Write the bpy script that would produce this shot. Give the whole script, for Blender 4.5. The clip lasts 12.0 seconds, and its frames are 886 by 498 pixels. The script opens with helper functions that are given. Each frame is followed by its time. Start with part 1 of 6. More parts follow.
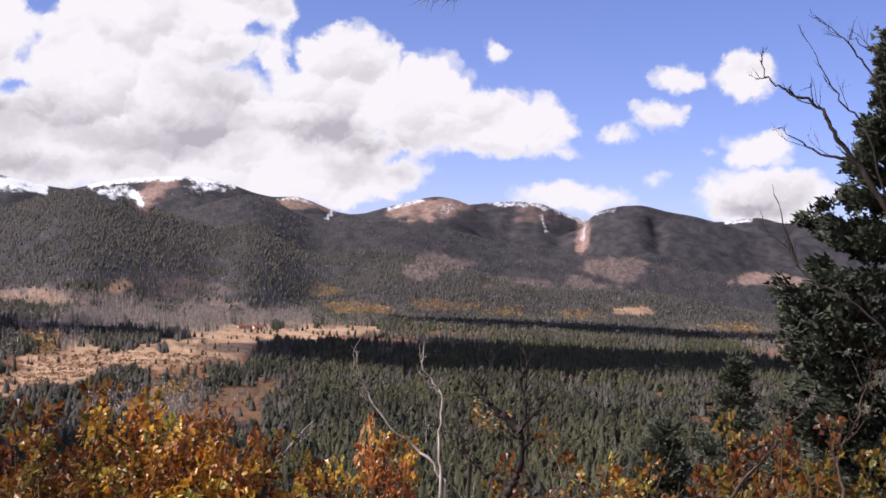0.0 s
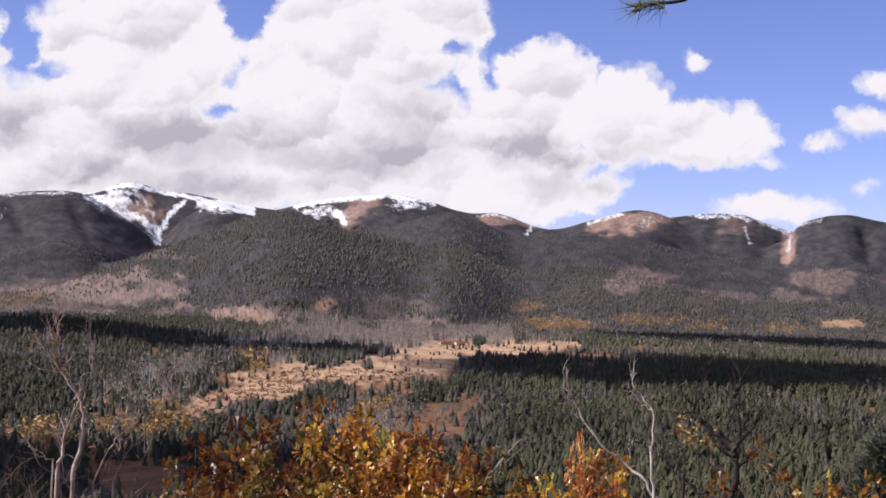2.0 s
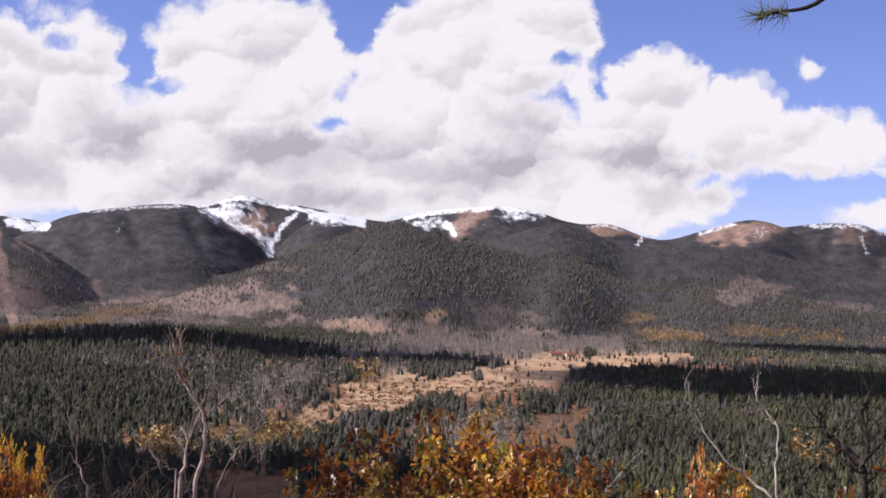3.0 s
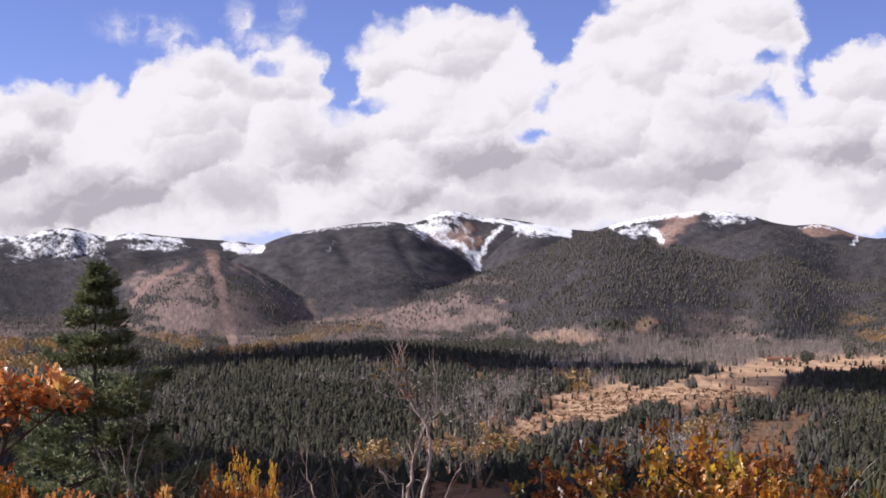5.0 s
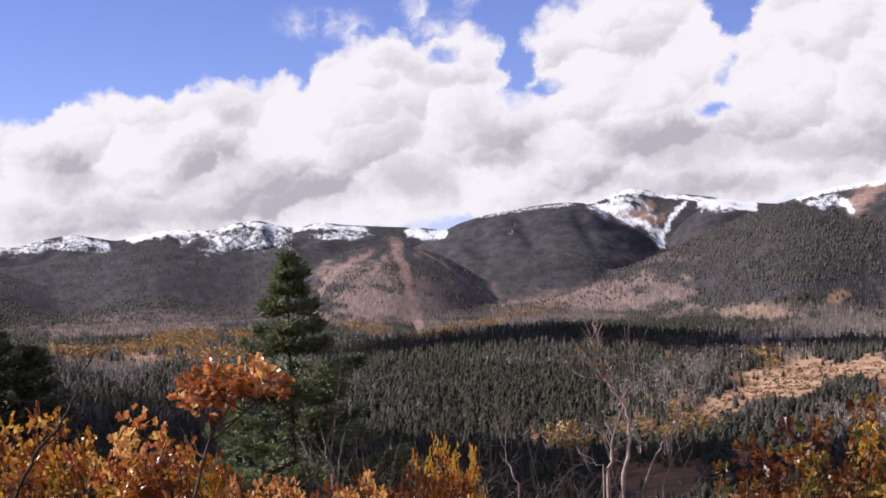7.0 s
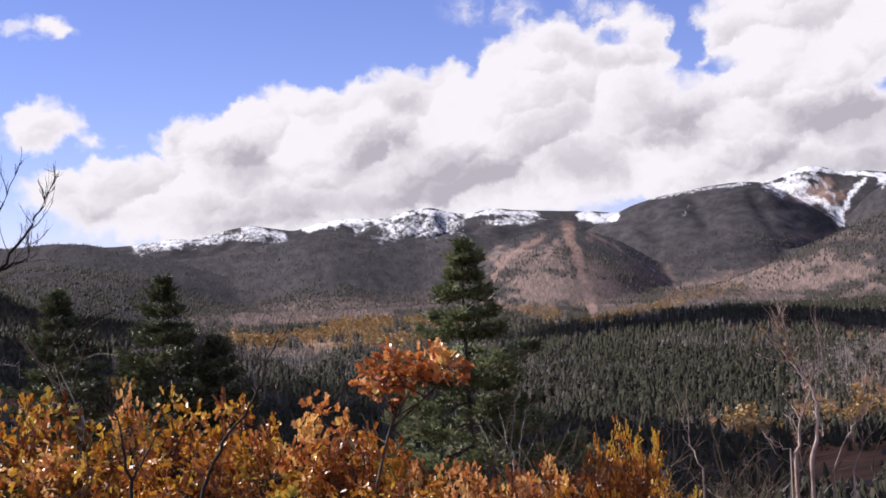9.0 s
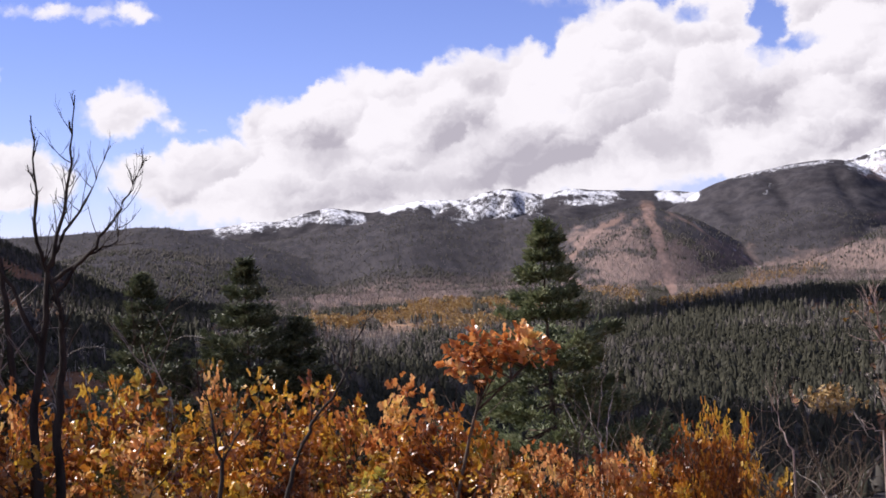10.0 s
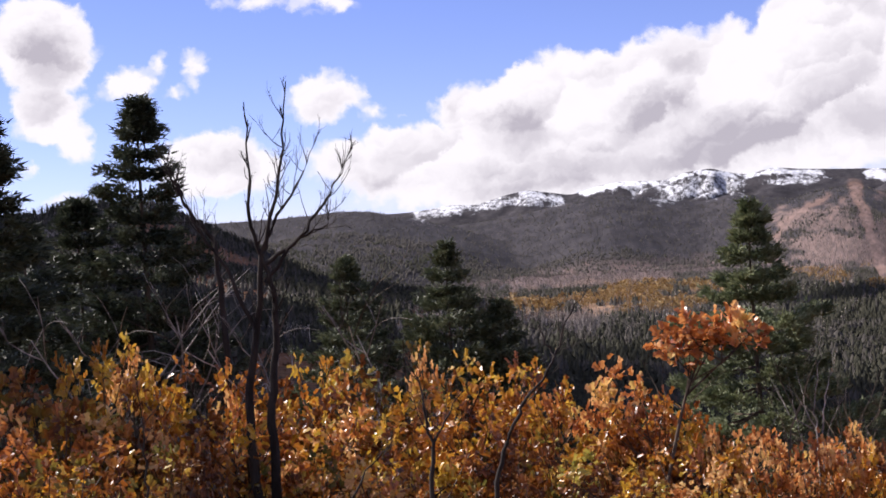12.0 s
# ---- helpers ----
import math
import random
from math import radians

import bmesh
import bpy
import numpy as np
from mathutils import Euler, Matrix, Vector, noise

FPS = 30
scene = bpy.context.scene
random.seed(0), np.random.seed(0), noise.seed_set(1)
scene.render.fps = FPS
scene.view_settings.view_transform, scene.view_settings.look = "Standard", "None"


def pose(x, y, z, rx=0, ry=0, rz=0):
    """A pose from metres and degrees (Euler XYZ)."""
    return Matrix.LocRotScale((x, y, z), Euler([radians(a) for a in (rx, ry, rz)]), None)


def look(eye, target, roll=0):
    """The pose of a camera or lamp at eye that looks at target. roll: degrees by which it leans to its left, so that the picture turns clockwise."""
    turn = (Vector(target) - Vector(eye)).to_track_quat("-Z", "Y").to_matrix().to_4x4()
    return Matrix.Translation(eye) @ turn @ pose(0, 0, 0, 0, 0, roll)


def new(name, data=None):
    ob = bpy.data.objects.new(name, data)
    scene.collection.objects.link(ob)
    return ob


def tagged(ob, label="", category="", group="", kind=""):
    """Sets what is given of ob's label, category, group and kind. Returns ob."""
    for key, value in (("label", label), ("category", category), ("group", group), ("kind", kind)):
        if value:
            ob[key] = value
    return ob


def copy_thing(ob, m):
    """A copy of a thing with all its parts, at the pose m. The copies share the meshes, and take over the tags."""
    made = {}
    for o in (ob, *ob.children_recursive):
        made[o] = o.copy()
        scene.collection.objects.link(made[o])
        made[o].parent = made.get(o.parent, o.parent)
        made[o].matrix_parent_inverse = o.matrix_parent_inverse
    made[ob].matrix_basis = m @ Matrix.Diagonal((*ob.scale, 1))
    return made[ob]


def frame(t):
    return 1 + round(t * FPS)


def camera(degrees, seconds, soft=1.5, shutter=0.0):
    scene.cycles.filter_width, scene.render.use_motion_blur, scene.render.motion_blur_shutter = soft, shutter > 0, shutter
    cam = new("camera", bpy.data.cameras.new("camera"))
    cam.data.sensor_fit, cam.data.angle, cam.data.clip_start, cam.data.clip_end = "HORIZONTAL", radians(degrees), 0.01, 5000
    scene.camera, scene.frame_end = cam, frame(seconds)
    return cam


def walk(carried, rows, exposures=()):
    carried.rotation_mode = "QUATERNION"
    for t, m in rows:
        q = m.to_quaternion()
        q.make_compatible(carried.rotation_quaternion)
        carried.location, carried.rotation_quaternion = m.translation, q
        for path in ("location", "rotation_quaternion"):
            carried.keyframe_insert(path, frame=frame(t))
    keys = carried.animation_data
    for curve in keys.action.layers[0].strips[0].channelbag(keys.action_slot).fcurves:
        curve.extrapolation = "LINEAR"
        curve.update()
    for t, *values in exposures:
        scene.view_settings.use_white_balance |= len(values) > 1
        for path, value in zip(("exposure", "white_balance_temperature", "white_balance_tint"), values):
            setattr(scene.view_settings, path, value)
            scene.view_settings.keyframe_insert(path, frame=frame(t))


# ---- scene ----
cam = camera(34.4, 12.0, soft=1.7)
PATH = [
    (0.0, pose(-0.0000, -0.0000, 1.6000, 90.801, -3.000, -0.042)),
    (0.5, pose(-0.0171, -0.0117, 1.6021, 90.700, -2.955, 1.638)),
    (1.0, pose(-0.0235, -0.0202, 1.6061, 90.825, -2.594, 3.625)),
    (1.5, pose(-0.0306, -0.0209, 1.6072, 91.068, -2.431, 5.644)),
    (2.0, pose(-0.0412, -0.0219, 1.6106, 91.048, -2.228, 7.968)),
    (2.5, pose(-0.0660, -0.0220, 1.6144, 91.061, -1.960, 10.205)),
    (3.0, pose(-0.0903, -0.0234, 1.6149, 91.334, -2.105, 12.365)),
    (5.0, pose(-0.1631, -0.0184, 1.6173, 91.614, -0.156, 20.674)),
    (5.5, pose(-0.1764, -0.0176, 1.6163, 91.443, 0.600, 22.261)),
    (6.0, pose(-0.1967, -0.0156, 1.6169, 91.083, 0.550, 24.013)),
    (6.5, pose(-0.2176, -0.0082, 1.6193, 91.115, 0.905, 25.828)),
    (7.0, pose(-0.2376, -0.0026, 1.6152, 90.996, 1.762, 28.004)),
    (9.0, pose(-0.2960, 0.0328, 1.6107, 90.664, 2.844, 34.895)),
    (9.5, pose(-0.3196, 0.0351, 1.6085, 90.379, 2.796, 36.618)),
    (10.0, pose(-0.3485, 0.0355, 1.6136, 90.073, 3.206, 38.045)),
    (10.5, pose(-0.3799, 0.0359, 1.6181, 89.746, 2.902, 39.727)),
    (11.0, pose(-0.3947, 0.0410, 1.6165, 89.694, 3.403, 41.725)),
    (11.5, pose(-0.4047, 0.0422, 1.6167, 89.649, 3.589, 43.875)),
    (12.0, pose(-0.4182, 0.0391, 1.6111, 89.832, 3.611, 45.999)),
]
# the exposure drifts a little; a faint magenta cast
walk(cam, PATH, [(0.0, 0.48, 6500, 13), (4.0, 0.42, 6500, 13), (7.0, 0.45, 6500, 13), (9.5, 0.48, 6500, 13), (12.0, 0.58, 6500, 13)])

EYE_Z = 1.6


def az_to_xy(az, r):
    """A place from its bearing (degrees to the left of +y) and distance."""
    return -r * np.sin(np.radians(az)), r * np.cos(np.radians(az))


# ---- world: clear autumn sky with a bank of cumulus ----
SUN_AZ, SUN_EL = 108.0, 36.0
world = bpy.data.worlds.new("world")
scene.world = world
world.use_nodes = True
wt = world.node_tree
wt.nodes.clear()


def wnode(kind, *links, **props):
    n = wt.nodes.new(kind)
    for k, v in props.items():
        if k == "operation":
            n.operation = v
        elif k == "sky_type":
            n.sky_type = v
    for slot, v in enumerate(links):
        if v is None:
            continue
        if isinstance(v, bpy.types.NodeSocket):
            wt.links.new(v, n.inputs[slot])
        else:
            n.inputs[slot].default_value = v
    return n


def wm(op, a, b=None, c=None):
    return wnode("ShaderNodeMath", a, b, c, operation=op).outputs[0]


def wv(op, a, b=None, c=None):
    n = wnode("ShaderNodeVectorMath", a, b, c, operation=op)
    return n.outputs["Value"] if op in ("LENGTH", "DOT_PRODUCT") else n.outputs[0]


def wramp(value, lo, hi, to_lo=0.0, to_hi=1.0):
    n = wt.nodes.new("ShaderNodeMapRange")
    n.interpolation_type = "SMOOTHSTEP"
    for k, v in zip(("Value", "From Min", "From Max", "To Min", "To Max"), (value, lo, hi, to_lo, to_hi)):
        if isinstance(v, bpy.types.NodeSocket):
            wt.links.new(v, n.inputs[k])
        else:
            n.inputs[k].default_value = v
    return n.outputs[0]


def wmix(fac, a, b):
    n = wt.nodes.new("ShaderNodeMix")
    n.data_type = "RGBA"
    for k, v in ((0, fac), (6, a), (7, b)):
        if isinstance(v, bpy.types.NodeSocket):
            wt.links.new(v, n.inputs[k])
        else:
            n.inputs[k].default_value = v
    return n.outputs[2]


way = wt.nodes.new("ShaderNodeTexCoord").outputs["Generated"]
parts = wnode("ShaderNodeSeparateXYZ", way).outputs
bearing = wm("MULTIPLY", wm("ARCTAN2", wm("MULTIPLY", parts[0], -1.0), parts[1]), 57.2958)
height = wm("MULTIPLY", wm("ARCSINE", parts[2]), 57.2958)
flat = wnode("ShaderNodeCombineXYZ", bearing, height, 0.0).outputs[0]


def wnoise(vector, scale, detail, rough):
    n = wt.nodes.new("ShaderNodeTexNoise")
    wt.links.new(vector, n.inputs["Vector"])
    n.inputs["Scale"].default_value, n.inputs["Detail"].default_value, n.inputs["Roughness"].default_value = scale, detail, rough
    return n.outputs


big = wnoise(flat, 0.45, 6.0, 0.6)["Color"]
fine = wnoise(flat, 2.0, 6.0, 0.62)["Color"]
bent = wv("MULTIPLY_ADD", wv("SUBTRACT", big, (0.5, 0.5, 0.5)), (1.5, 1.2, 0.0), flat)
bent = wv("MULTIPLY_ADD", wv("SUBTRACT", fine, (0.5, 0.5, 0.5)), (0.75, 0.65, 0.0), bent)
cover, shade, gap, thin = None, None, None, None


def ellipse(az, el, w, h):
    return wv("LENGTH", wv("MULTIPLY_ADD", bent, (1 / w, 1 / h, 0.0), (-az / w, -el / h, 0.0)))


def cloud(az, el, w, h):
    """One cumulus head, by its bearing, height and half sizes in degrees."""
    global cover
    d = ellipse(az, el, w * 1.05, h * 1.08)
    # thin heads keep a soft rim of about a third of a degree
    d = wm("MULTIPLY", wm("SUBTRACT", 1.0, d), min(w, h, 1.6))
    cover = d if cover is None else wm("SMOOTH_MAX", cover, d, 0.10)


def wisp(az, el, w, h):
    """A torn shred of cloud that lets the sky through."""
    global thin
    d = wm("SUBTRACT", 1.0, ellipse(az, el, w, h))
    thin = d if thin is None else wm("MAXIMUM", thin, d)


def hole(az, el, w, h):
    """A gap between the heads through which the blue shows."""
    global gap
    d = wm("MULTIPLY", wm("SUBTRACT", 1.0, ellipse(az, el, w, h)), min(w, h))
    gap = d if gap is None else wm("MAXIMUM", gap, d)


def base(az, el, w, h):
    """A grey underside."""
    global shade
    d = wm("SUBTRACT", 1.0, ellipse(az, el, w * 1.25, h * 1.35))
    shade = d if shade is None else wm("MAXIMUM", shade, d)


cloud(6.3, 4.45, 2.67, 1.00)
cloud(3.6, 4.83, 2.00, 0.80)
cloud(3.6, 7.71, 1.67, 1.67)
cloud(4.9, 6.54, 2.67, 2.22)
cloud(1.0, 6.46, 2.44, 1.89)
cloud(-1.7, 5.98, 2.00, 1.44)
cloud(-3.8, 6.04, 1.22, 1.22)
cloud(-1.3, 5.08, 2.44, 0.67)
cloud(-4.4, 4.95, 0.78, 0.20)
cloud(7.7, 3.27, 3.33, 1.22)
cloud(4.3, 3.52, 2.89, 1.29)
cloud(1.8, 3.73, 1.11, 0.71)
cloud(10.8, 3.23, 3.56, 0.78)
cloud(10.2, 9.63, 3.33, 2.44)
cloud(13.5, 7.67, 2.89, 2.44)
cloud(7.4, 10.11, 0.89, 1.56)
cloud(7.1, 8.46, 0.49, 0.78)
cloud(14.2, 8.95, 1.67, 1.44)
cloud(20.1, 7.66, 3.56, 3.11)
cloud(17.9, 8.04, 1.33, 1.78)
cloud(14.1, 4.98, 3.78, 1.44)
cloud(8.9, 5.46, 4.44, 1.56)
cloud(20.6, 4.58, 5.11, 2.00)
cloud(20.4, 8.58, 4.00, 2.49)
cloud(18.4, 8.82, 2.33, 2.18)
cloud(23.2, 8.55, 1.38, 1.22)
cloud(14.1, 9.57, 1.38, 1.33)
cloud(11.4, 9.65, 3.11, 2.67)
cloud(8.1, 10.00, 1.67, 1.44)
cloud(4.5, 7.73, 2.00, 1.67)
cloud(7.2, 8.24, 0.89, 0.89)
cloud(30.1, 7.51, 2.44, 2.11)
cloud(27.0, 7.81, 1.67, 1.60)
cloud(26.0, 8.50, 0.67, 1.00)
cloud(28.5, 5.56, 5.11, 2.22)
cloud(35.9, 5.79, 2.44, 1.89)
cloud(34.0, 6.62, 1.33, 1.22)
cloud(31.8, 3.71, 7.11, 1.89)
cloud(21.3, 4.99, 6.67, 2.67)
cloud(12.3, 5.45, 7.11, 2.22)
cloud(17.7, 3.32, 5.33, 1.11)
cloud(12.3, 3.32, 4.44, 1.00)
cloud(24.9, 2.92, 4.44, 0.89)
cloud(44.1, 5.15, 1.78, 1.29)
cloud(42.2, 5.57, 1.56, 1.44)
cloud(39.6, 5.75, 1.78, 1.56)
cloud(36.5, 5.93, 2.00, 1.73)
cloud(34.1, 6.32, 1.38, 1.60)
cloud(41.6, 3.58, 5.78, 1.89)
cloud(30.4, 6.90, 2.44, 2.44)
cloud(26.9, 8.35, 1.33, 1.44)
cloud(54.7, 3.69, 2.44, 1.29)
cloud(49.7, 3.62, 1.56, 0.89)
cloud(47.7, 3.87, 1.67, 1.00)
cloud(46.1, 4.47, 0.89, 0.62)
cloud(45.0, 5.09, 1.11, 1.00)
cloud(42.7, 5.11, 1.78, 1.60)
cloud(40.5, 5.45, 2.00, 1.89)
cloud(38.0, 5.32, 2.00, 2.00)
cloud(35.0, 5.60, 2.11, 2.22)
cloud(31.8, 6.52, 1.78, 2.44)
cloud(43.7, 2.91, 6.67, 1.56)
cloud(35.8, 3.18, 5.56, 1.56)
cloud(50.5, 6.03, 1.69, 1.00)
cloud(48.5, 5.52, 0.80, 0.40)
cloud(47.2, 5.34, 0.18, 0.13)
cloud(49.1, 6.78, 0.22, 0.18)
cloud(55.3, 7.49, 0.40, 0.67)
cloud(56.3, 6.55, 0.31, 0.27)
cloud(49.4, 9.72, 0.78, 0.31)
cloud(52.6, 9.96, 0.67, 0.18)
cloud(50.6, 9.46, 0.44, 0.20)
cloud(61.1, 8.51, 1.96, 1.89)
cloud(61.1, 6.03, 1.38, 1.44)
cloud(60.2, 4.91, 0.93, 0.71)
cloud(58.2, 7.01, 1.11, 0.56)
cloud(56.8, 7.72, 0.33, 0.44)
cloud(55.5, 7.60, 0.40, 0.56)
cloud(56.4, 6.54, 0.33, 0.18)
cloud(53.1, 10.02, 1.00, 0.27)
cloud(50.2, 9.85, 1.16, 0.33)
cloud(60.8, 2.62, 0.67, 0.18)
cloud(61.9, 3.94, 0.33, 0.27)
cloud(54.6, 3.75, 1.78, 1.11)
cloud(-1.7, 8.87, 0.56, 0.36)
cloud(-8.9, 8.06, 0.93, 0.58)
cloud(-11.6, 8.25, 1.22, 0.98)
cloud(-8.3, 6.50, 0.93, 0.67)
cloud(-6.7, 5.74, 0.80, 0.27)
cloud(-12.4, 5.31, 1.44, 0.78)
cloud(-12.5, 3.44, 2.78, 1.22)
cloud(-8.3, 4.00, 0.56, 0.29)
cloud(-10.4, 5.22, 0.29, 0.18)
cloud(-5.0, 3.07, 2.22, 0.58)
wisp(32.7, 10.14, 1.67, 0.62)
wisp(31.3, 9.66, 0.84, 0.67)
wisp(28.8, 10.40, 0.58, 1.07)
wisp(26.8, 10.79, 0.40, 0.76)
wisp(28.0, 9.50, 1.33, 0.89)
hole(16.9, 6.25, 0.26, 0.16)
hole(24.7, 8.08, 0.53, 0.93)
hole(24.1, 7.16, 0.40, 0.18)
hole(15.9, 10.25, 0.38, 1.00)
hole(27.8, 8.79, 0.32, 0.20)
hole(6.3, 8.15, 0.20, 0.36)
hole(16.1, 9.80, 0.58, 0.76)
hole(7.9, 9.13, 0.36, 0.24)
hole(25.1, 8.50, 0.49, 0.76)
base(25.4, 5.39, 1.38, 1.00)
base(28.6, 3.66, 1.38, 0.62)
base(33.9, 3.34, 2.11, 0.67)
base(17.7, 4.78, 1.89, 1.22)
base(9.4, 6.97, 1.44, 0.78)
base(11.6, 4.44, 3.56, 0.58)
base(20.4, 3.08, 3.33, 0.62)
base(4.5, 4.98, 1.67, 0.58)
base(36.6, 4.69, 0.89, 0.71)
base(9.2, 6.62, 1.33, 0.40)
base(10.7, 4.21, 3.11, 0.36)
base(18.9, 5.02, 2.00, 0.76)
base(17.7, 3.26, 4.22, 0.49)
base(2.5, 4.11, 2.00, 0.67)
base(3.2, 4.76, 3.11, 0.31)
base(-3.1, 4.58, 2.00, 0.31)
base(25.4, 5.50, 1.33, 1.07)
base(28.9, 3.66, 1.38, 0.53)
base(34.5, 3.83, 1.67, 0.58)
base(37.2, 4.78, 0.93, 0.49)
base(42.2, 4.25, 0.76, 0.49)
base(17.4, 4.55, 2.11, 0.67)
base(38.8, 2.63, 4.89, 0.53)
base(25.8, 5.76, 1.38, 0.89)
base(29.1, 3.95, 1.67, 0.62)
base(34.7, 3.30, 2.44, 0.80)
base(37.3, 4.57, 1.16, 0.58)
base(42.8, 4.32, 0.93, 0.71)
base(40.2, 2.05, 3.78, 0.49)
base(51.5, 2.36, 3.33, 0.36)
base(36.1, 6.56, 0.58, 0.31)
base(61.3, 7.76, 0.89, 0.89)
base(0.7, 3.95, 1.78, 0.44)
base(-12.5, 2.89, 2.22, 0.31)
base(10.4, 4.50, 2.44, 0.58)


def heads(vector, scale):
    """Rounded cloud heads: how far each place lies towards the light within its head, and how deep inside it."""
    n = wt.nodes.new("ShaderNodeTexVoronoi")
    n.voronoi_dimensions, n.feature = "2D", "SMOOTH_F1"
    wt.links.new(vector, n.inputs["Vector"])
    n.inputs["Scale"].default_value, n.inputs["Smoothness"].default_value = scale, 0.35
    off = wv("SUBTRACT", vector, n.outputs["Position"])
    return wm("MULTIPLY", wv("DOT_PRODUCT", off, (0.45, 0.90, 0.0)), scale), n.outputs["Distance"]


# heads are bright on the side of the sun (up and to the left) and grey beneath
squat = wv("MULTIPLY", bent, (0.75, 1.0, 0.0))
light_a = heads(squat, 0.38)[0]
light_b, deep_b = heads(squat, 0.95)
light_c, deep_c = heads(squat, 2.4)
lit = wm("ADD", wm("ADD", wm("MULTIPLY", light_a, 0.74), wm("MULTIPLY", light_b, 0.24)), wm("MULTIPLY", light_c, 0.09))
cover = wm("MINIMUM", cover, wm("MULTIPLY", gap, -1.0))
cover = wm("ADD", cover, wm("MULTIPLY", wm("SUBTRACT", 0.40, deep_b), 0.40))
cover = wm("ADD", cover, wm("MULTIPLY", wm("SUBTRACT", 0.42, deep_c), 0.16))
fill = wramp(cover, -0.10, 0.30)
torn = wm("MULTIPLY", wramp(thin, -0.5, 0.8), wramp(wnoise(bent, 0.9, 6.0, 0.6)["Fac"], 0.34, 0.72, 0.0, 0.9))
fill = wm("MAXIMUM", fill, torn)
shade = wm("ADD", shade, wm("MULTIPLY", wm("SUBTRACT", wnoise(bent, 0.8, 5.0, 0.6)["Fac"], 0.5), 1.6))
grey = wm("ADD", wramp(shade, -0.7, 0.9, 0.0, 0.72), wramp(lit, 0.24, -0.60, -0.12, 0.52))
grey = wm("ADD", grey, wramp(cover, 0.35, 1.7, 0.0, 0.16))
grey = wm("MINIMUM", wm("MAXIMUM", wm("MULTIPLY", grey, wramp(cover, 0.05, 0.8)), 0.0), 1.0)
sky = wt.nodes.new("ShaderNodeTexSky")
sky.sky_type, sky.sun_disc = "NISHITA", False
sky.sun_elevation, sky.sun_rotation = radians(SUN_EL), radians(-SUN_AZ)
sky.altitude, sky.air_density, sky.dust_density, sky.ozone_density = 2800.0, 1.0, 0.3, 2.0
SKY_STRENGTH = 0.078
blue = wmix(1.0, sky.outputs[0], (1.05, 0.95, 1.37, 1.0))
blue.node.blend_type = "MULTIPLY"
white = wmix(grey, (8.7, 8.45, 8.85, 1.0), (4.6, 4.35, 4.95, 1.0))
# the same broken cumulus goes on round and above the view
aside = wm("MAXIMUM", wramp(height, 15.0, 24.0), wramp(wm("ABSOLUTE", wm("SUBTRACT", bearing, 23.5)), 47.0, 60.0))
broken = wramp(wnoise(way, 3.2, 7.0, 0.6)["Fac"], 0.46, 0.60)
broken = wm("MULTIPLY", wm("MULTIPLY", broken, aside), wramp(height, -2.0, 3.0))
seen = wmix(broken, wmix(fill, blue, white), (6.6, 6.4, 6.7, 1.0))
back = wnode("ShaderNodeBackground", seen, SKY_STRENGTH)
out = wnode("ShaderNodeOutputWorld", back.outputs[0])

# ---- sun ----
sun = new("sun", bpy.data.lights.new("sun", "SUN"))
sun.data.energy, sun.data.angle, sun.data.color = 5.0, radians(0.53), (1.0, 0.935, 0.89)
sx, sy = az_to_xy(SUN_AZ, math.cos(radians(SUN_EL)))
SUN_WAY = Vector((float(sx), float(sy), math.sin(radians(SUN_EL))))
sun.matrix_world = look(SUN_WAY * 50, (0, 0, 0))


